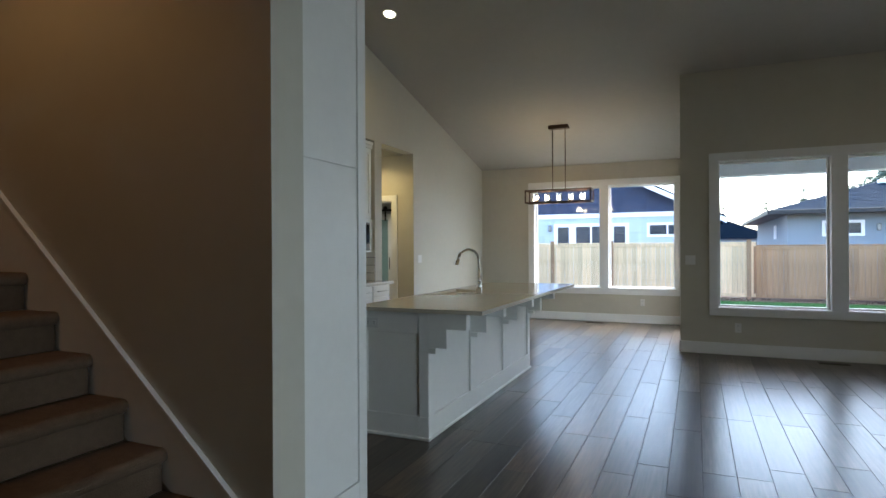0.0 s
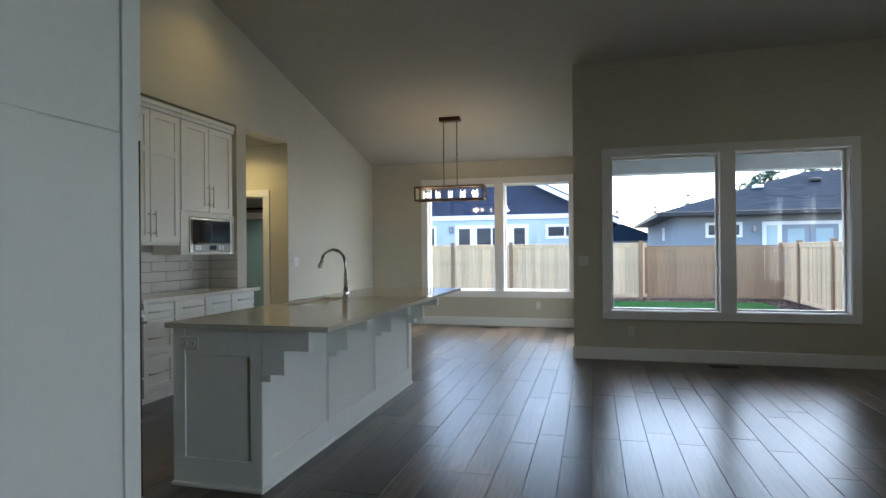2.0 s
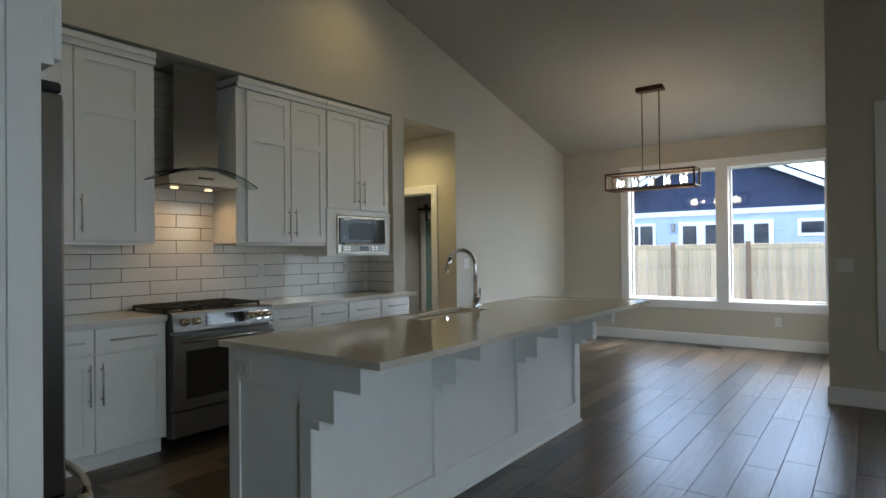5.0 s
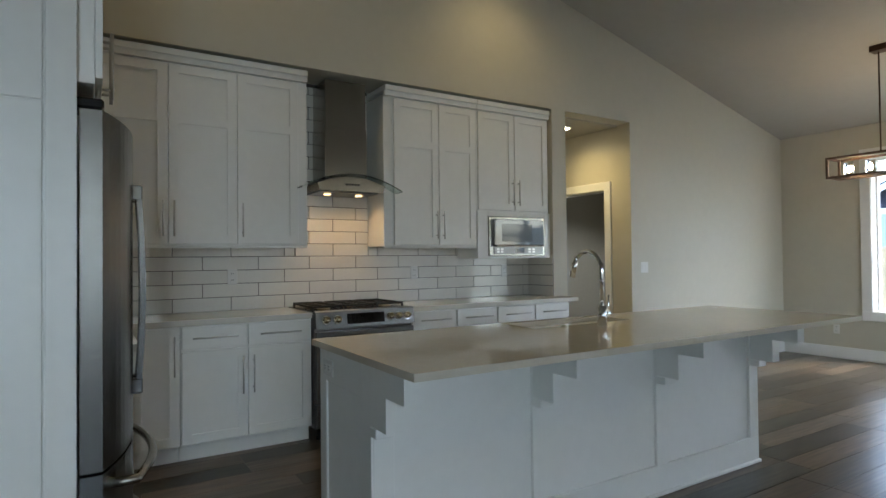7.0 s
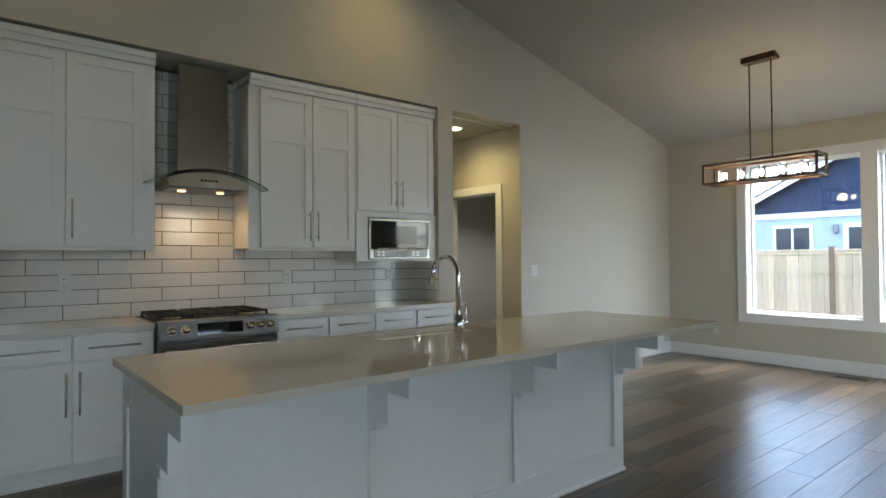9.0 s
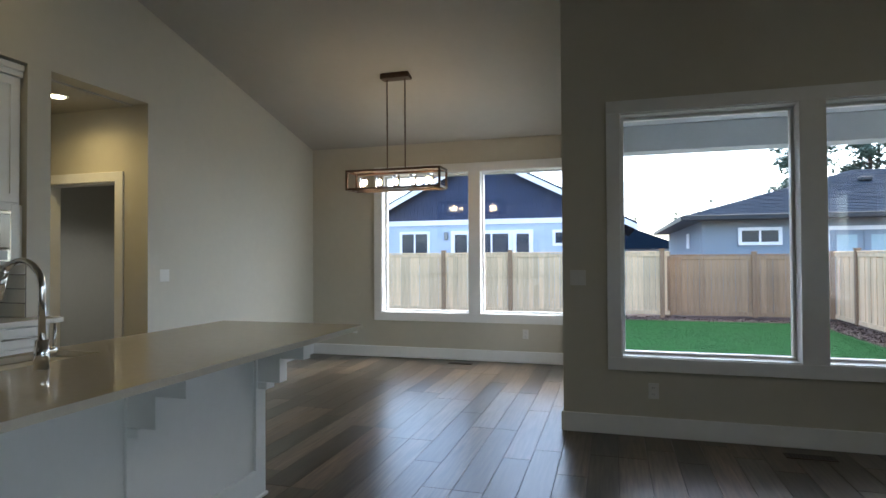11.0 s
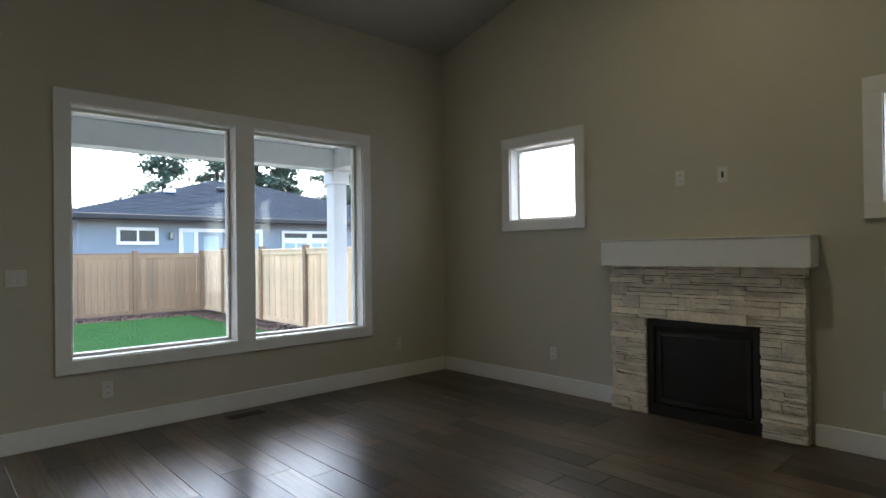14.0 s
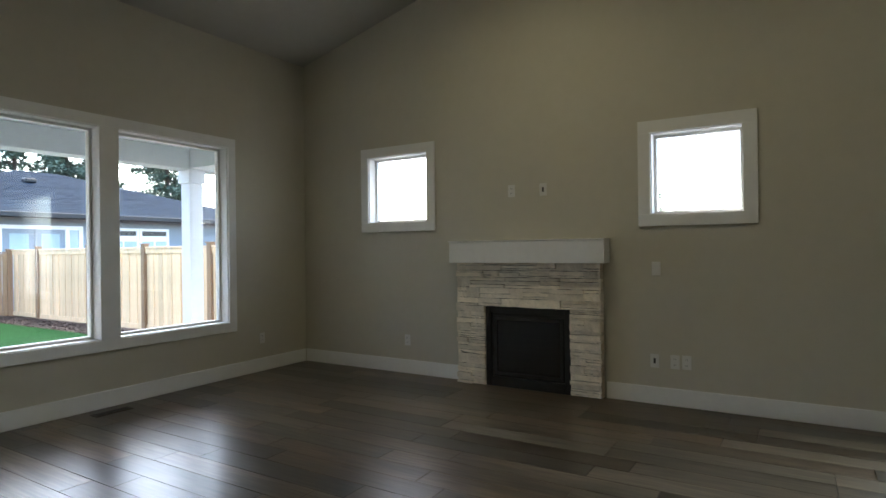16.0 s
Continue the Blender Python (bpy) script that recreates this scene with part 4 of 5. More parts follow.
plate(XW, 9.62, 1.17, 90, "white double light switch on the dining wall", "switch", 2)
for y in (5.39, 6.96, 7.98):
    plate(XB + 0.0125, y, 1.165, 90, "white outlet on the tiled backsplash")
o = plate(-1.765, IY0 - 0.0102, 0.80, 0, "white outlet turned sideways on the island's end")
o.matrix_world = pose(-1.905, IY0 - 0.0102, 0.80, 0, 90, 0)


def vent(x, y, label):
    v = thing("floor_vent", x, y, 0.0, label, "floor vent", "floor registers")
    part("frame", box(-0.15, 0.15, -0.05, 0.05, 0.0, 0.006, 0.002), mat("brown_vent", (0.05, 0.035, 0.026), 0.5, 0.3), v)
    for i in range(11):
        part("slot", box(-0.125 + i * 0.0235, -0.112 + i * 0.0235, -0.036, 0.036, 0.0062, 0.008), SLOT, v)


vent(1.66, 9.50, "dark brown metal floor register below the window")
vent(-1.40, 12.17, "dark brown metal floor register below the dining window")

# barn door in the room past the hall
bd = thing("barn_door", -5.95, 12.27, 0, "white framed barn door with frosted glass on a black rail", "barn door")
bm = bmesh.new()
for a in ((-0.45, -0.35, 0.02, 2.05), (0.35, 0.45, 0.02, 2.05), (-0.35, 0.35, 1.93, 2.05), (-0.35, 0.35, 0.02, 0.2)):
    add_box(bm, a[0], a[1], -0.04, 0, a[2], a[3], 0.003)
part("door_frame", bm, WHITE, bd)
part("pane", box(-0.35, 0.35, -0.025, -0.015, 0.2, 1.93), FROST, bd, "frosted teal glass")
rail = part("rail", box(-0.5, 1.3, -0.05, -0.042, 2.10, 2.145, 0.002), BLACK, bd, "black steel rail")
for x in (-0.3, 0.3):
    bm = cyl((x, -0.062, 2.16), (x, -0.05, 2.16), 0.05, seg=18)
    add_box(bm, x - 0.02, x + 0.02, -0.058, -0.05, 1.9, 2.16, 0.002)
    part("hanger", bm, BLACK, bd)
part("handle", cyl((0.40, -0.07, 0.9), (0.40, -0.07, 1.15), 0.009, seg=10), BLACK, bd)
setting("baseboard", box(-6.5, XW - T, 12.284, 12.3, 0, 0.145, 0.004), WHITE, "white painted baseboard", "baseboard")


# ---- outdoors ----
def slab_ground():
    bm = box(-400, 400, 9.0, 900, GROUND - 0.3, GROUND - 0.03)
    return setting("ground", bm, MULCH, "dark bark mulch and soil round the lawn", "ground")


slab_ground()
setting("ground_around", box(-400, 400, -400, 9.0, GROUND - 0.3, GROUND - 0.04), MULCH, "dark soil round the house", "ground")
setting("lawn", box(-9.0, 4.75, 12.9, 19.9, GROUND - 0.1, GROUND), LAWN, "green lawn behind the house", "lawn")
g = random.Random(3)
verts, faces = [], []
for i in range(90000):
    x, y = g.uniform(-2.6, 4.8), 13.0 + 6.9 * g.random()
    if g.random() > 0.55 + 0.45 * (20 - y) / 7:
        continue
    a, h, w = g.uniform(0, 6.28), g.uniform(0.006, 0.014), g.uniform(0.002, 0.0035)
    k = len(verts)
    dx, dy = math.cos(a), math.sin(a)
    lx, ly = g.uniform(-0.015, 0.015), g.uniform(-0.015, 0.015)
    verts += [(x - dx * w, y - dy * w, GROUND - 0.002), (x + dx * w, y + dy * w, GROUND - 0.002), (x + lx, y + ly, GROUND + h)]
    faces.append((k, k + 1, k + 2))
me = bpy.data.meshes.new("grass")
me.from_pydata(verts, [], faces)
me.materials.append(GRASS)
tagged(new("grass", me), "short bright green turf blades on the lawn", "grass", "", "stuff")
verts, faces = [], []
for i in range(9000):
    x, y = (g.uniform(4.75, 5.7), g.uniform(12, 21.3)) if i % 2 else (g.uniform(-8, 5.7), g.uniform(19.9, 21.2))
    k, s = len(verts), g.uniform(0.015, 0.05)
    a = g.uniform(0, 6.28)
    z = GROUND - 0.03
    for q in range(4):
        r = s * (1 if q % 2 else 0.35)
        verts.append((x + r * math.cos(a + q * 1.57), y + r * math.sin(a + q * 1.57), z + g.uniform(0.0, 0.035)))
    faces.append((k, k + 1, k + 2, k + 3))
me = bpy.data.meshes.new("mulch_chips")
me.from_pydata(verts, [], faces)
me.materials.append(MULCH)
tagged(new("mulch_chips", me), "dark brown bark chips along the fence", "mulch", "", "stuff")
setting("porch_slab", box(XJ + T + 0.01, XE + 0.3, YN + T + 0.01, 11.6, GROUND - 0.1, -0.05, 0.01), CONCRETE, "grey concrete porch slab", "porch")

# porch roof: soffit, beam and post
setting("porch_ceiling", box(XJ + T + 0.01, XE + 0.3, YN + T + 0.01, 11.42, 2.62, 2.72), SOFFIT, "pale grey porch soffit", "porch")
bmx = box(XJ + T + 0.01, XE + 0.3, 11.17, 11.42, 2.36, 2.615, 0.006)
setting("porch_beam", bmx, SOFFIT, "pale grey boxed porch beam", "porch")
setting("porch_side_beam", box(3.55, 3.80, YN + T + 0.01, 11.165, 2.37, 2.615, 0.006), SOFFIT, "pale grey boxed porch beam", "porch")
pp = thing("porch_post", 3.67, 11.295, -0.05, "square white boxed porch post with a capital", "post")
part("shaft", box(-0.092, 0.092, -0.092, 0.092, 0, 2.24, 0.006), PORCH_PAINT, pp)
part("capital", box(-0.118, 0.118, -0.118, 0.118, 2.241, 2.408, 0.008), PORCH_PAINT, pp)
part("base_block", box(-0.115, 0.115, -0.115, 0.115, 0, 0.18, 0.008), PORCH_PAINT, pp)


# fences: posts with caps, boards, rails
def fence(x0, y0, x1, y1, top, z0, material, posts, label, inset=0.0, step=0.142):
    d = Vector((x1 - x0, y1 - y0, 0))
    ln = d.length
    f = thing("fence", x0, y0, z0, label, "fence", "cedar fences", math.degrees(math.atan2(d.y, d.x)))
    h = top - z0
    bm0 = box(0, step - 0.006, -0.009, 0.009, 0.04, h - 0.06)
    board = mesh_of("board", bm0, material)
    n = int(ln / step)
    for i in range(n):
        o = new("board", board)
        o.parent = f
        o.matrix_basis = pose(i * step, rng.uniform(-0.004, 0.004) - (0.012 if i % 2 else 0.0), rng.uniform(-0.006, 0.006))
    part("top_rail", box(0, ln, -0.05, 0.055, h - 0.055, h - 0.018, 0.004), CEDAR_POST if material is CEDAR_DARK else material, f)
    part("under_rail", box(0, ln, -0.036, -0.014, h - 0.15, h - 0.062, 0.003), material, f)
    part("kick_board", box(0, ln, -0.03, -0.016, 0.0, 0.10, 0.003), material, f)
    for p in posts:
        q = part("post", box(p - 0.055, p + 0.055, -0.07, 0.04, -0.1, h + 0.03, 0.004), CEDAR_POST, f)
        bmc = box(p - 0.07, p + 0.07, -0.085, 0.055, h + 0.031, h + 0.048, 0.004)
        part("cap", bmc, CEDAR_POST, q)
    return f


fence(-10.0, 20.9, 1.84, 20.9, 1.49, GROUND + 0.05, CEDAR, [2.0, 3.9, 5.84, 7.75, 9.67, 11.66], "tall pale new cedar board fence")
fence(1.90, 21.4, 5.62, 21.4, 1.40, GROUND, CEDAR_DARK, [-0.06, 1.99, 3.7], "weathered brown cedar board fence")
fence(5.66, 21.3, 5.66, 9.5, 1.45, GROUND, CEDAR, [1.32, 3.6, 5.66, 7.7, 9.8], "pale cedar board fence along the side of the yard")


def ext_window(parent, x0, x1, z0, z1, y, panes, pane_mat=WINDARK, w=0.09, name="window"):
    """A trimmed window on a wall that faces -y."""
    bm = bmesh.new()
    for a in ((x0, x1, z0, z0 + w), (x0, x1, z1 - w, z1), (x0, x0 + w, z0 + w, z1 - w), (x1 - w, x1, z0 + w, z1 - w)):
        add_box(bm, a[0], a[1], y - 0.05, y - 0.001, a[2], a[3])
    s = (x1 - x0 - 2 * w) / panes
    for i in range(1, panes):
        add_box(bm, x0 + w + i * s - 0.03, x0 + w + i * s + 0.03, y - 0.045, y - 0.001, z0 + w, z1 - w)
    win = part(name, bm, EXT_WHITE, parent)
    for i in range(panes):
        part("pane", box(x0 + w + i * s + 0.01, x0 + w + (i + 1) * s - 0.01, y - 0.036, y - 0.026, z0 + w, z1 - w), pane_mat, win)
    return win


def lap_siding(x0, x1, y, z0, z1, step=0.16):
    """Lapped boards on a wall facing -y, each tilted out at its foot."""
    bm = bmesh.new()
    z = z0
    while z < z1 - 0.02:
        t = min(z + step, z1)
        v = [bm.verts.new(c) for c in ((x0, y, z), (x1, y, z), (x1, y, t), (x0, y, t), (x0, y - 0.022, z), (x1, y - 0.022, z), (x1, y - 0.006, t), (x0, y - 0.006, t))]
        for q in ((4, 5, 6, 7), (0, 1, 5, 4), (3, 2, 6, 7), (0, 4, 7, 3), (1, 5, 6, 2)):
            bm.faces.new([v[k] for k in q])
        z += step
    bmesh.ops.recalc_face_normals(bm, faces=bm.faces)
    return bm


# blue gabled house behind the pale fence
bh = thing("house", 0, 0, 0, "pale blue house with a navy shingled gable and white trim", "house", "neighbouring houses")
BY, BX0, BX1, BAP, BZ = 24.0, -8.12, 0.75, -3.685, 4.74
part("wall", box(BX0, BX1, BY + 0.001, BY + 9, GROUND - 0.1, 2.45), BLUE_SIDING, bh)
part("siding", lap_siding(BX0, BX1, BY, GROUND, 2.45), BLUE_SIDING, bh)
part("gable", prism([(BX0, 2.45), (BX1, 2.45), (BAP, BZ - 0.05)], "y", BY + 0.001, BY + 9), NAVY, bh)
bm = bmesh.new()
z = 2.62
row = 0
while z < BZ - 0.2:
    half = (BZ - 0.06 - z - 0.16) / 0.505
    x = BAP - half + (0.1 if row % 2 else 0)
    while x < BAP + half - 0.1:
        w = rng.uniform(0.12, 0.22)
        add_box(bm, x, min(x + w - 0.008, BAP + half), BY - rng.uniform(0.012, 0.022), BY, z + rng.uniform(-0.008, 0.008), z + 0.155)
        x += w
    z += 0.165
    row += 1
gs = part("gable_shingles", bm, NAVY, bh)
gs["kind"] = "stuff"
part("belly_band", box(BX0, BX1, BY - 0.05, BY - 0.001, 2.44, 2.61), EXT_WHITE, bh)
for s, xe in ((-1, BX0), (1, BX1)):
    ex = xe + s * 0.45
    ez = BZ - 0.505 * abs(ex - BAP)
    part("roof", prism([(BAP, BZ), (ex, ez), (ex, ez + 0.12), (BAP, BZ + 0.12)], "y", BY - 0.35, BY + 9.3), ASPHALT, bh)
    part("rake_board", prism([(BAP, BZ - 0.13), (ex, ez - 0.13), (ex, ez + 0.05), (BAP, BZ + 0.05)], "y", BY - 0.40, BY - 0.352), EXT_WHITE, bh)
ext_window(bh, -6.65, -5.55, 1.0, 2.24, BY, 2)
ext_window(bh, -4.80, -4.10, 0.3, 2.24, BY, 1, w=0.13)
ext_window(bh, -4.09, -2.71, 0.3, 2.24, BY, 2, w=0.12, name="patio_door")
ext_window(bh, -2.70, -2.02, 0.3, 2.24, BY, 1, w=0.13)
ext_window(bh, -1.40, 0.0, 1.70, 2.22, BY, 2)
part("wall_lantern", box(-5.02, -4.9, BY - 0.14, BY - 0.02, 1.95, 2.2, 0.02), STEEL_DARK, bh)

# grey hip-roofed house behind the weathered fence
gh = thing("house", 0, 0, 0, "blue-grey single storey house with a dark hip roof", "house", "neighbouring houses")
GY, GX0, GX1, GB = 23.2, 2.94, 15.2, 33.2
part("wall", box(GX0, GX1, GY + 0.001, GB, GROUND - 0.1, 2.36), GREY_SIDING, gh)
part("siding", lap_siding(GX0, GX1, GY, GROUND, 2.30), GREY_SIDING, gh)
part("corner_board", box(GX0 - 0.02, GX0 + 0.09, GY - 0.03, GY - 0.023, GROUND, 2.3), GREY_SIDING, gh)
ex0, ex1, ey0, ey1, ez = 2.42, 15.75, 22.65, 33.75, 2.47
rz_, ra, rb, ry = 4.30, 8.5, 9.7, 28.2
bm = bmesh.new()
e = [bm.verts.new(c) for c in ((ex0, ey0, ez), (ex1, ey0, ez), (ex1, ey1, ez), (ex0, ey1, ez), (ra, ry, rz_), (rb, ry, rz_))]
for q in ((0, 1, 5, 4), (1, 2, 5), (2, 3, 4, 5), (3, 0, 4), (3, 2, 1, 0)):
    bm.faces.new([e[k] for k in q])
rf = part("roof", bm, ASPHALT, gh)
# shingle courses on the slope that is seen
bm = bmesh.new()
nrow = 34
for i in range(nrow):
    u0, u1 = i / nrow, (i + 0.92) / nrow
    xa, xb = ex0 + (ra - ex0) * u0, ex1 + (rb - ex1) * u0
    y0, y1 = ey0 + (ry - ey0) * u0, ey0 + (ry - ey0) * u1
    z0, z1 = ez + (rz_ - ez) * u0, ez + (rz_ - ez) * u1
    x = xa
    while x < xb - 0.05:
        w = min(rng.uniform(0.3, 0.6), xb - x)
        lift = rng.uniform(0.006, 0.014)
        v = [bm.verts.new(c) for c in ((x, y0, z0 + lift), (x + w - 0.01, y0, z0 + lift), (x + w - 0.01, y1 + 0.02, z1 + 0.004), (x, y1 + 0.02, z1 + 0.004), (x, y0, z0), (x + w - 0.01, y0, z0))]
        bm.faces.new(v[:4])
        bm.faces.new((v[4], v[5], v[1], v[0]))
        x += w
rs = part("roof_shingles", bm, ASPHALT, rf)
rs["kind"] = "stuff"
part("gutter", box(ex0 - 0.06, ex1, ey0 - 0.1, ey0 - 0.001, ez - 0.13, ez + 0.01, 0.01), GUTTER, gh)
part("gutter", box(ex0 - 0.1, ex0 - 0.001, ey0, ey1, ez - 0.13, ez + 0.01, 0.01), GUTTER, gh)
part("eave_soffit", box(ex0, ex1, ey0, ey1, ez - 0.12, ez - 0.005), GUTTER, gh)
ext_window(gh, 3.87, 4.98, 1.64, 2.14, GY - 0.02, 2)
part("wall_lantern", box(5.28, 5.39, GY - 0.14, GY - 0.03, 1.8, 2.02, 0.02), STEEL_DARK, gh)
for a, b, w in ((5.56, 6.12, 0.12), (7.72, 8.22, 0.12)):
    ext_window(gh, a, b, 0.2, 2.14, GY - 0.02, 1, WINBLIND, w)
part("door_header", box(6.12, 7.72, GY - 0.07, GY - 0.023, 2.03, 2.14), EXT_WHITE, gh)
for a in (6.13, 6.93):
    d = part("patio_door", box(a, a + 0.78, GY - 0.05, GY - 0.023, 0.1, 2.03), GREY_SIDING, gh)
    part("pane", box(a + 0.16, a + 0.64, GY - 0.06, GY - 0.051, 0.4, 1.9), WINBLIND, d)
for a in (8.92, 9.98):
    ext_window(gh, a, a + 1.05, 1.0, 1.78, GY - 0.02, 2, WINBLIND)
    ext_window(gh, a, a + 1.05, 1.782, 2.12, GY - 0.02, 1, WINDARK)
for x, y in ((5.9, 25.6), (8.0, 26.4)):
    z = ez + (rz_ - ez) * (y - ey0) / (ry - ey0)
    part("roof_vent", box(x, x + 0.32, y - 0.15, y + 0.15, z, z + 0.13, 0.02), EXT_WHITE if x < 6 else GUTTER, gh)
part("wall_vent_window", box(GX0 - 0.03, GX0 - 0.001, 26.0, 26.6, 1.6, 2.1), EXT_WHITE, gh)


def conifer(x, y, base, height, radius, seed, density=1.0, bare=0.1, label="tall dark green conifer against the sky"):
    """A tapered trunk, drooping limbs and many small needle sprays with gaps."""
    r = random.Random(seed)
    t = thing("conifer_tree", x, y, base, label, "tree", "trees beyond the houses")
    part("trunk", cyl((0, 0, 0), (0, 0, height), 0.018 * height + 0.05, 0.02, 10), BARK, t)
    limbs = bmesh.new()
    verts, faces = [], []
    levels = int(height * 2.2)
    small = min(1.0, radius / 3.2)
    for i in range(levels):
        u = bare + (1 - bare) * (i + r.random()) / levels
        z = height * u
        reach = radius * (1 - u) ** 0.9 * r.uniform(0.5, 1.2) + 0.15 * small
        for k in range(r.randint(3, 5)):
            a = r.uniform(0, math.tau)
            tip = Vector((reach * math.cos(a), reach * math.sin(a), z - reach * r.uniform(0.05, 0.30)))
            root = Vector((0, 0, z))
            add_cyl(limbs, root, tip, 0.035, 0.008, 5)
            for s in range(int((16 + reach * 60) * density)):
                f = r.uniform(0.25, 1.05)
                c = root.lerp(tip, f) + Vector((r.gauss(0, 0.2 * small), r.gauss(0, 0.2 * small), r.gauss(-0.05, 0.16 * small)))
                n = len(verts)
                sz = r.uniform(0.07, 0.21) * small
                d1 = Vector((r.gauss(0, 1), r.gauss(0, 1), r.gauss(-0.3, 0.5))).normalized() * sz
                d2 = d1.cross(Vector((r.gauss(0, 1), r.gauss(0, 1), 1))).normalized() * sz * 0.38
                verts += [c - d1, c + d2, c + d1, c - d2]
                faces.append((n, n + 1, n + 2, n + 3))
    part("limbs", limbs, BARK, t)
    me = bpy.data.meshes.new("crown")
    me.from_pydata([tuple(v) for v in verts], [], faces)
    me.materials.append(NEEDLES)
    cr = new("crown", me)
    cr.parent = t
    return t


conifer(11.7, 45, GROUND, 12.5, 4.2, 1, 0.9, 0.25, "tall sparse conifer beyond the grey roof")
conifer(15.6, 46, GROUND, 11.0, 3.6, 2, 0.9, 0.25, "tall sparse conifer beyond the grey roof")
conifer(18.6, 46, GROUND, 12.5, 4.6, 3, 1.3, 0.3)
conifer(21.2, 47, GROUND, 11.0, 4.2, 4, 1.3, 0.3)
conifer(24.5, 44, GROUND, 13, 4.6, 5, 1.2, 0.3)
conifer(8.2, 56, GROUND, 6.3, 1.7, 6, 1.0, 0.05, "small dark conifer in the distance")
conifer(5.6, 56, GROUND, 5.4, 1.5, 7, 1.0, 0.05, "small dark conifer in the distance")
conifer(2.4, 56, GROUND, 5.0, 1.5, 8, 1.0, 0.05, "small dark conifer in the distance")
conifer(30.0, 10.8, GROUND, 4.8, 1.5, 9, 1.4, 0.1, "dark conifer beyond the side window")
conifer(30.5, 9.9, GROUND, 3.6, 1.2, 10, 1.4, 0.1, "dark conifer beyond the side window")
conifer(-6, -24, GROUND, 11, 3.0, 11, 0.8)
hh = thing("house", 0, 0, 0, "low dark-roofed house far beyond the fence", "house", "neighbouring houses")
part("wall", box(-1.0, 5.0, 48, 55, GROUND, 1.9), GREY_SIDING, hh)
part("roof", prism([(-1.6, 1.9), (5.6, 1.9), (2.0, 3.3)], "y", 47.6, 55.4), ASPHALT, hh)

# ---- pieces: backsplash tiles, ledge stones, floor planks ----
back = setting("backsplash", box(XB, XB + 0.004, 3.75, 8.30, 0.913, 1.39), GROUT, "dark grout bed behind the white tiles", "backsplash")
setting("backsplash_hood", box(XB, XB + 0.004, 5.874, 6.513, 1.39, 2.73), GROUT, "dark grout bed behind the white tiles", "backsplash")
side = setting("backsplash_return", box(XB + 0.013, XW, 8.296, 8.2995, 0.913, 1.284), GROUT, "dark grout bed behind the white tiles", "backsplash")
TL, TH, J = 0.406, 0.1015, 0.005


def tile_mesh(w, h):
    return mesh_of("tile", box(0, 0.008, 0, w, 0, h, 0.0018), TILE)


shapes = {}


def tile(parent, y0, y1, z, h=TH - J, turn=False):
    key = (round(y1 - y0, 3), round(h, 3))
    if key not in shapes:
        shapes[key] = tile_mesh(*key)
    o = new("tile", shapes[key])
    o.parent = parent
    o.matrix_basis = pose(XB + 0.0042, y0, z) if not turn else pose(y0, 8.2955, z, 0, 0, 0) @ pose(0, 0, 0, 0, 0, -90)
    return o


for r in range(18):
    z = 0.914 + r * TH
    if z + TH < 1.395:
        spans = [(3.76, 8.298, 1.39)]
    elif z < 1.37:
        spans = [(3.76, 5.870, 1.39), (5.878, 6.510, 2.7), (6.517, 8.298, 1.39)]
    else:
        spans = [(5.878, 6.510, 2.70)]
    for lo, hi, top in spans:
        y = 3.76 + (TL / 2 if r % 2 else 0) - TL
        while y < hi:
            a, b = max(y, lo), min(y + TL - J, hi)
            if b - a > 0.02:
                tile(back, a, b, z, min(TH - J, max(0.02, top - z)))
            y += TL
for r in range(4):
    z = 0.914 + r * TH
    cuts = [(XB + 0.014, XB + 0.20), (XB + 0.2035, XW - 0.002)] if r % 2 else [(XB + 0.014, XW - 0.002)]
    for a, b in cuts:
        key = ("s", round(b - a, 3))
        h = min(TH - J, 1.284 - z)
        if h < 0.02:
            continue
        if key not in shapes:
            shapes[key] = mesh_of("tile", box(0, b - a, -0.006, 0, 0, h, 0.0018), TILE)
        o = new("tile", shapes[key])
        o.parent = side
        o.matrix_basis = pose(a, 8.2958, z)

# ledge stones
lr = random.Random(21)


def one_stone(y, w, z, h):
    """A split-faced ledge stone, its face uneven and its long edges ragged."""
    px = FXF + lr.choice((-0.018, -0.010, -0.004, 0.002, 0.007)) + lr.uniform(-0.003, 0.003)
    bm = box(px, XE - 0.002, y + 0.002, y + w - 0.002, z + 0.0022, z + h - 0.0022)
    bmesh.ops.subdivide_edges(bm, edges=[e for e in bm.edges if abs(e.verts[0].co.y - e.verts[1].co.y) > 0.05], cuts=4)
    for v in bm.verts:
        if v.co.x < FXF + 0.02:
            v.co.x += lr.uniform(-0.005, 0.006)
            v.co.z += lr.uniform(-0.0022, 0.0022)
    part("stone", bm, LEDGE, fp)


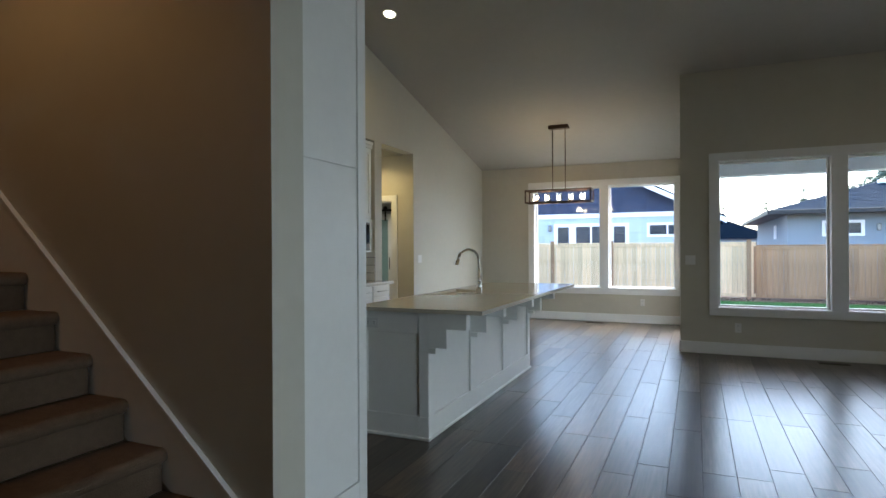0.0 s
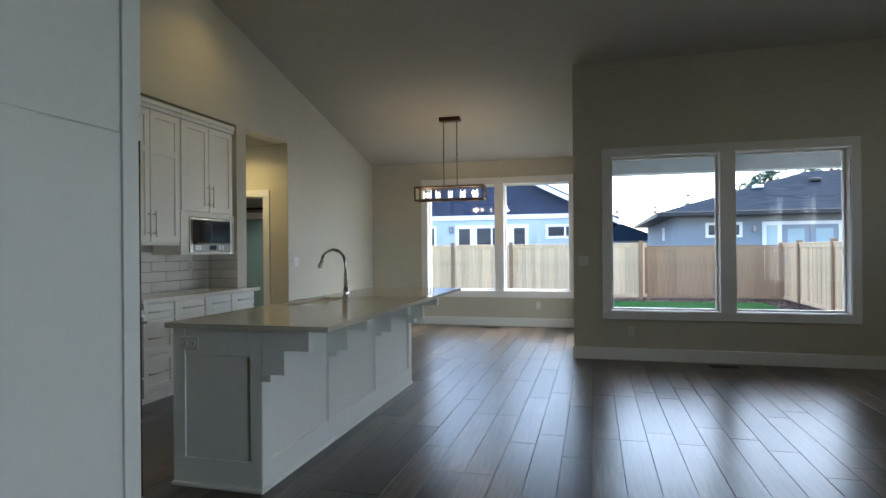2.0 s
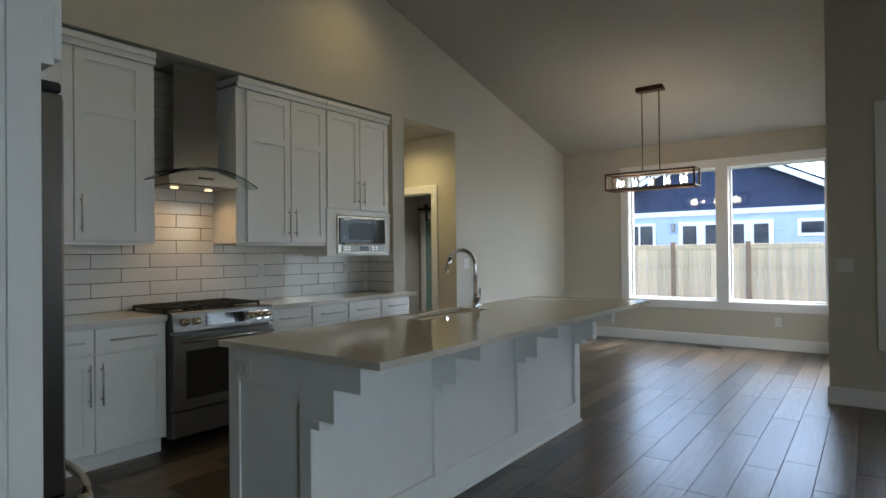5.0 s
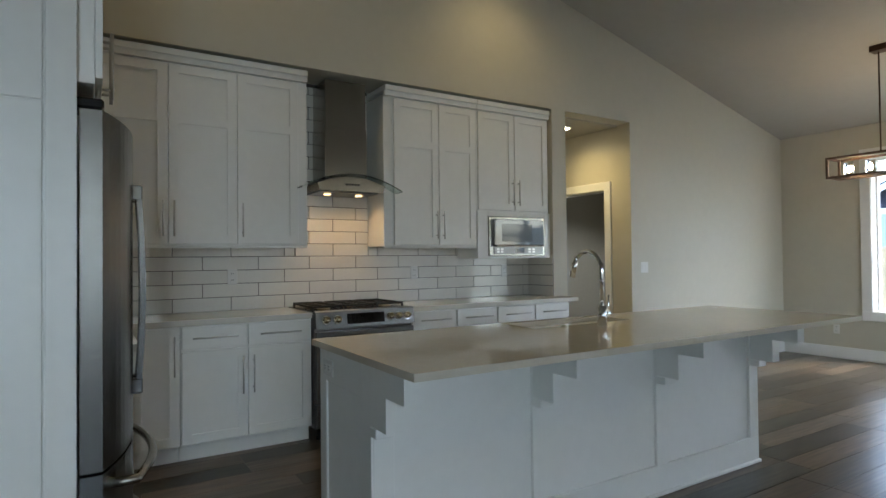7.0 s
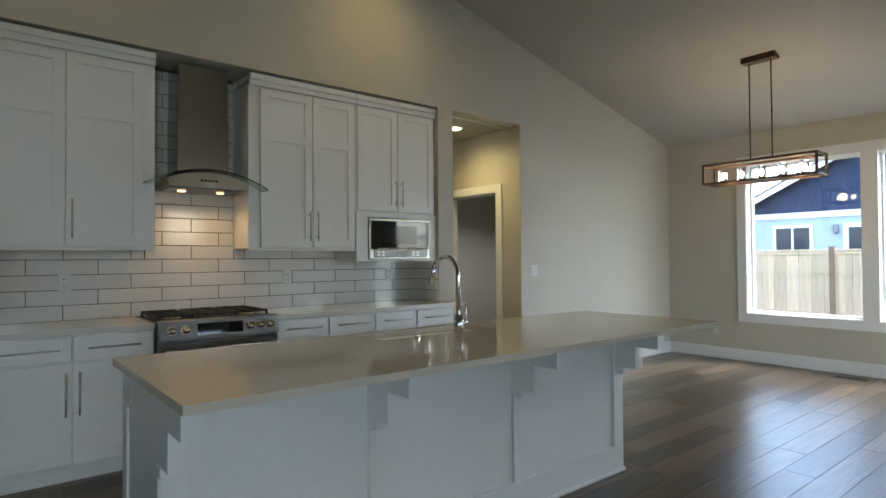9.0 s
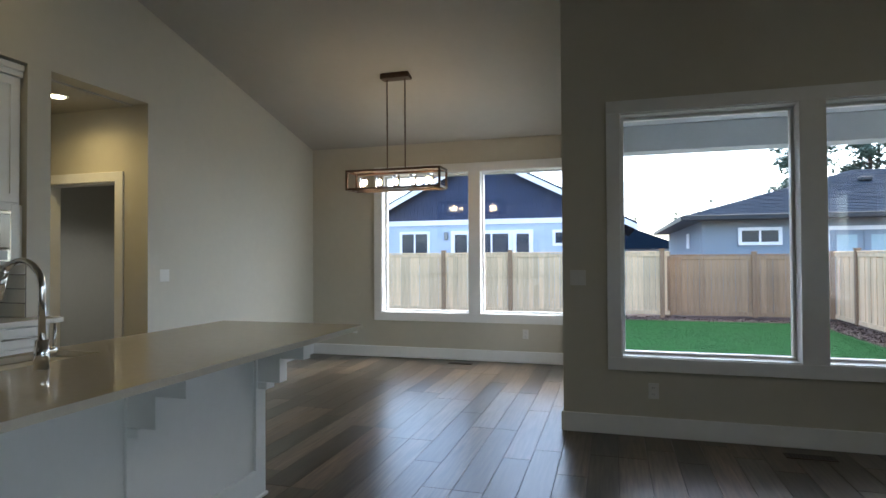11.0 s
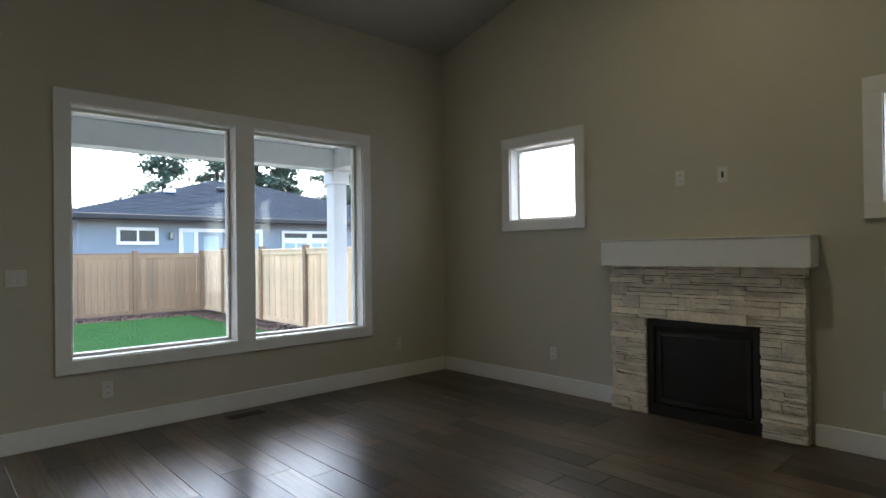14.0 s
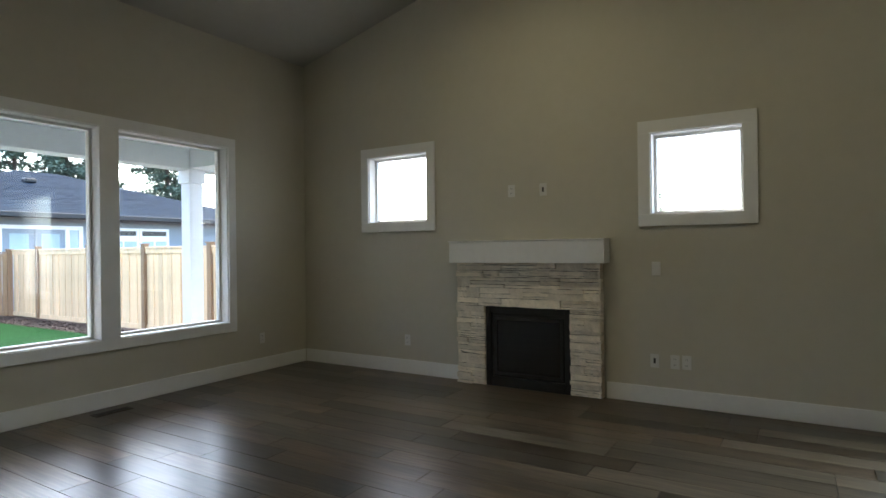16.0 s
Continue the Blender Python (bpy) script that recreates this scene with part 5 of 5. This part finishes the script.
def stone_run(y0, y1, z0, z1):
    """Ledge panels: bands of one height, each broken into runs of one, two or three thin courses."""
    z = z0
    while z < z1 - 0.008:
        h = min(lr.choice((0.05, 0.064, 0.078, 0.1)), z1 - z)
        if z1 - z - h < 0.03:
            h = z1 - z
        y = y0
        while y < y1 - 0.005:
            w = lr.uniform(0.13, 0.42)
            if y1 - y - w < 0.09:
                w = y1 - y
            n = lr.choice((1, 2, 2, 3)) if h > 0.06 else lr.choice((1, 1, 2))
            cuts = sorted(lr.uniform(0.25, 0.75) for _ in range(n - 1))
            if n == 3:
                cuts = [lr.uniform(0.22, 0.36), lr.uniform(0.6, 0.75)]
            lo = 0.0
            for c in cuts + [1.0]:
                one_stone(y, w, z + lo * h, (c - lo) * h)
                lo = c
            y += w
        z += h


stone_run(FY0, FBX0, 0.0, 0.762)
stone_run(FBX1, FY1, 0.0, 0.762)
stone_run(FY0, FY1, 0.762, 1.176)

# floor planks, running north
floor = tagged(new("floor"), "dark grey-brown wood plank floor", "floor", "", "structure")
PW, PLN = 0.183, 1.22
plank_shapes = {}
count = 0
fr_ = random.Random(5)
rest_v, rest_f = [], []


def put_plank(x0, x1, y0, y1):
    global count
    near = -1.3 < x0 < 3.6 and 3.4 < y0 < 12.2
    g_ = 0.0011
    if near and count < 295:
        count += 1
        key = (round(x1 - x0, 3), round(y1 - y0, 3))
        if key not in plank_shapes:
            plank_shapes[key] = mesh_of("plank", box(g_, key[0] - g_, g_, key[1] - g_, -0.012, 0.0, 0.0012), FLOOR)
        o = new("plank", plank_shapes[key])
        o.parent = floor
        o.matrix_basis = pose(x0, y0, fr_.uniform(-0.0006, 0.0))
    else:
        k = len(rest_v)
        z = fr_.uniform(-0.0006, 0.0)
        a, b, c, d = x0 + g_, x1 - g_, y0 + g_, y1 - g_
        rest_v.extend([(a, c, z), (b, c, z), (b, d, z), (a, d, z), (a, c, -0.012), (b, c, -0.012), (b, d, -0.012), (a, d, -0.012)])
        for q in ((0, 1, 2, 3), (0, 4, 5, 1), (1, 5, 6, 2), (2, 6, 7, 3), (3, 7, 4, 0)):
            rest_f.append([k + i for i in q])


x = -6.5
while x < XE:
    x1 = min(x + PW, XE + 0.02)
    y_end = YD if x < XJ - 0.01 else YN
    ya = -1.6 - fr_.choice((0.0, 0.2, 0.41, 0.61, 0.81, 1.01))
    while ya < y_end:
        a, b = max(ya, -1.6), min(ya + PLN, y_end)
        if b - a > 0.05:
            put_plank(x, x1, a, b)
        ya += PLN
    x += PW
me = bpy.data.meshes.new("planks")
me.from_pydata(rest_v, [], rest_f)
me.materials.append(FLOOR)
po = new("far_planks", me)
po.parent = floor
po["kind"] = "stuff"
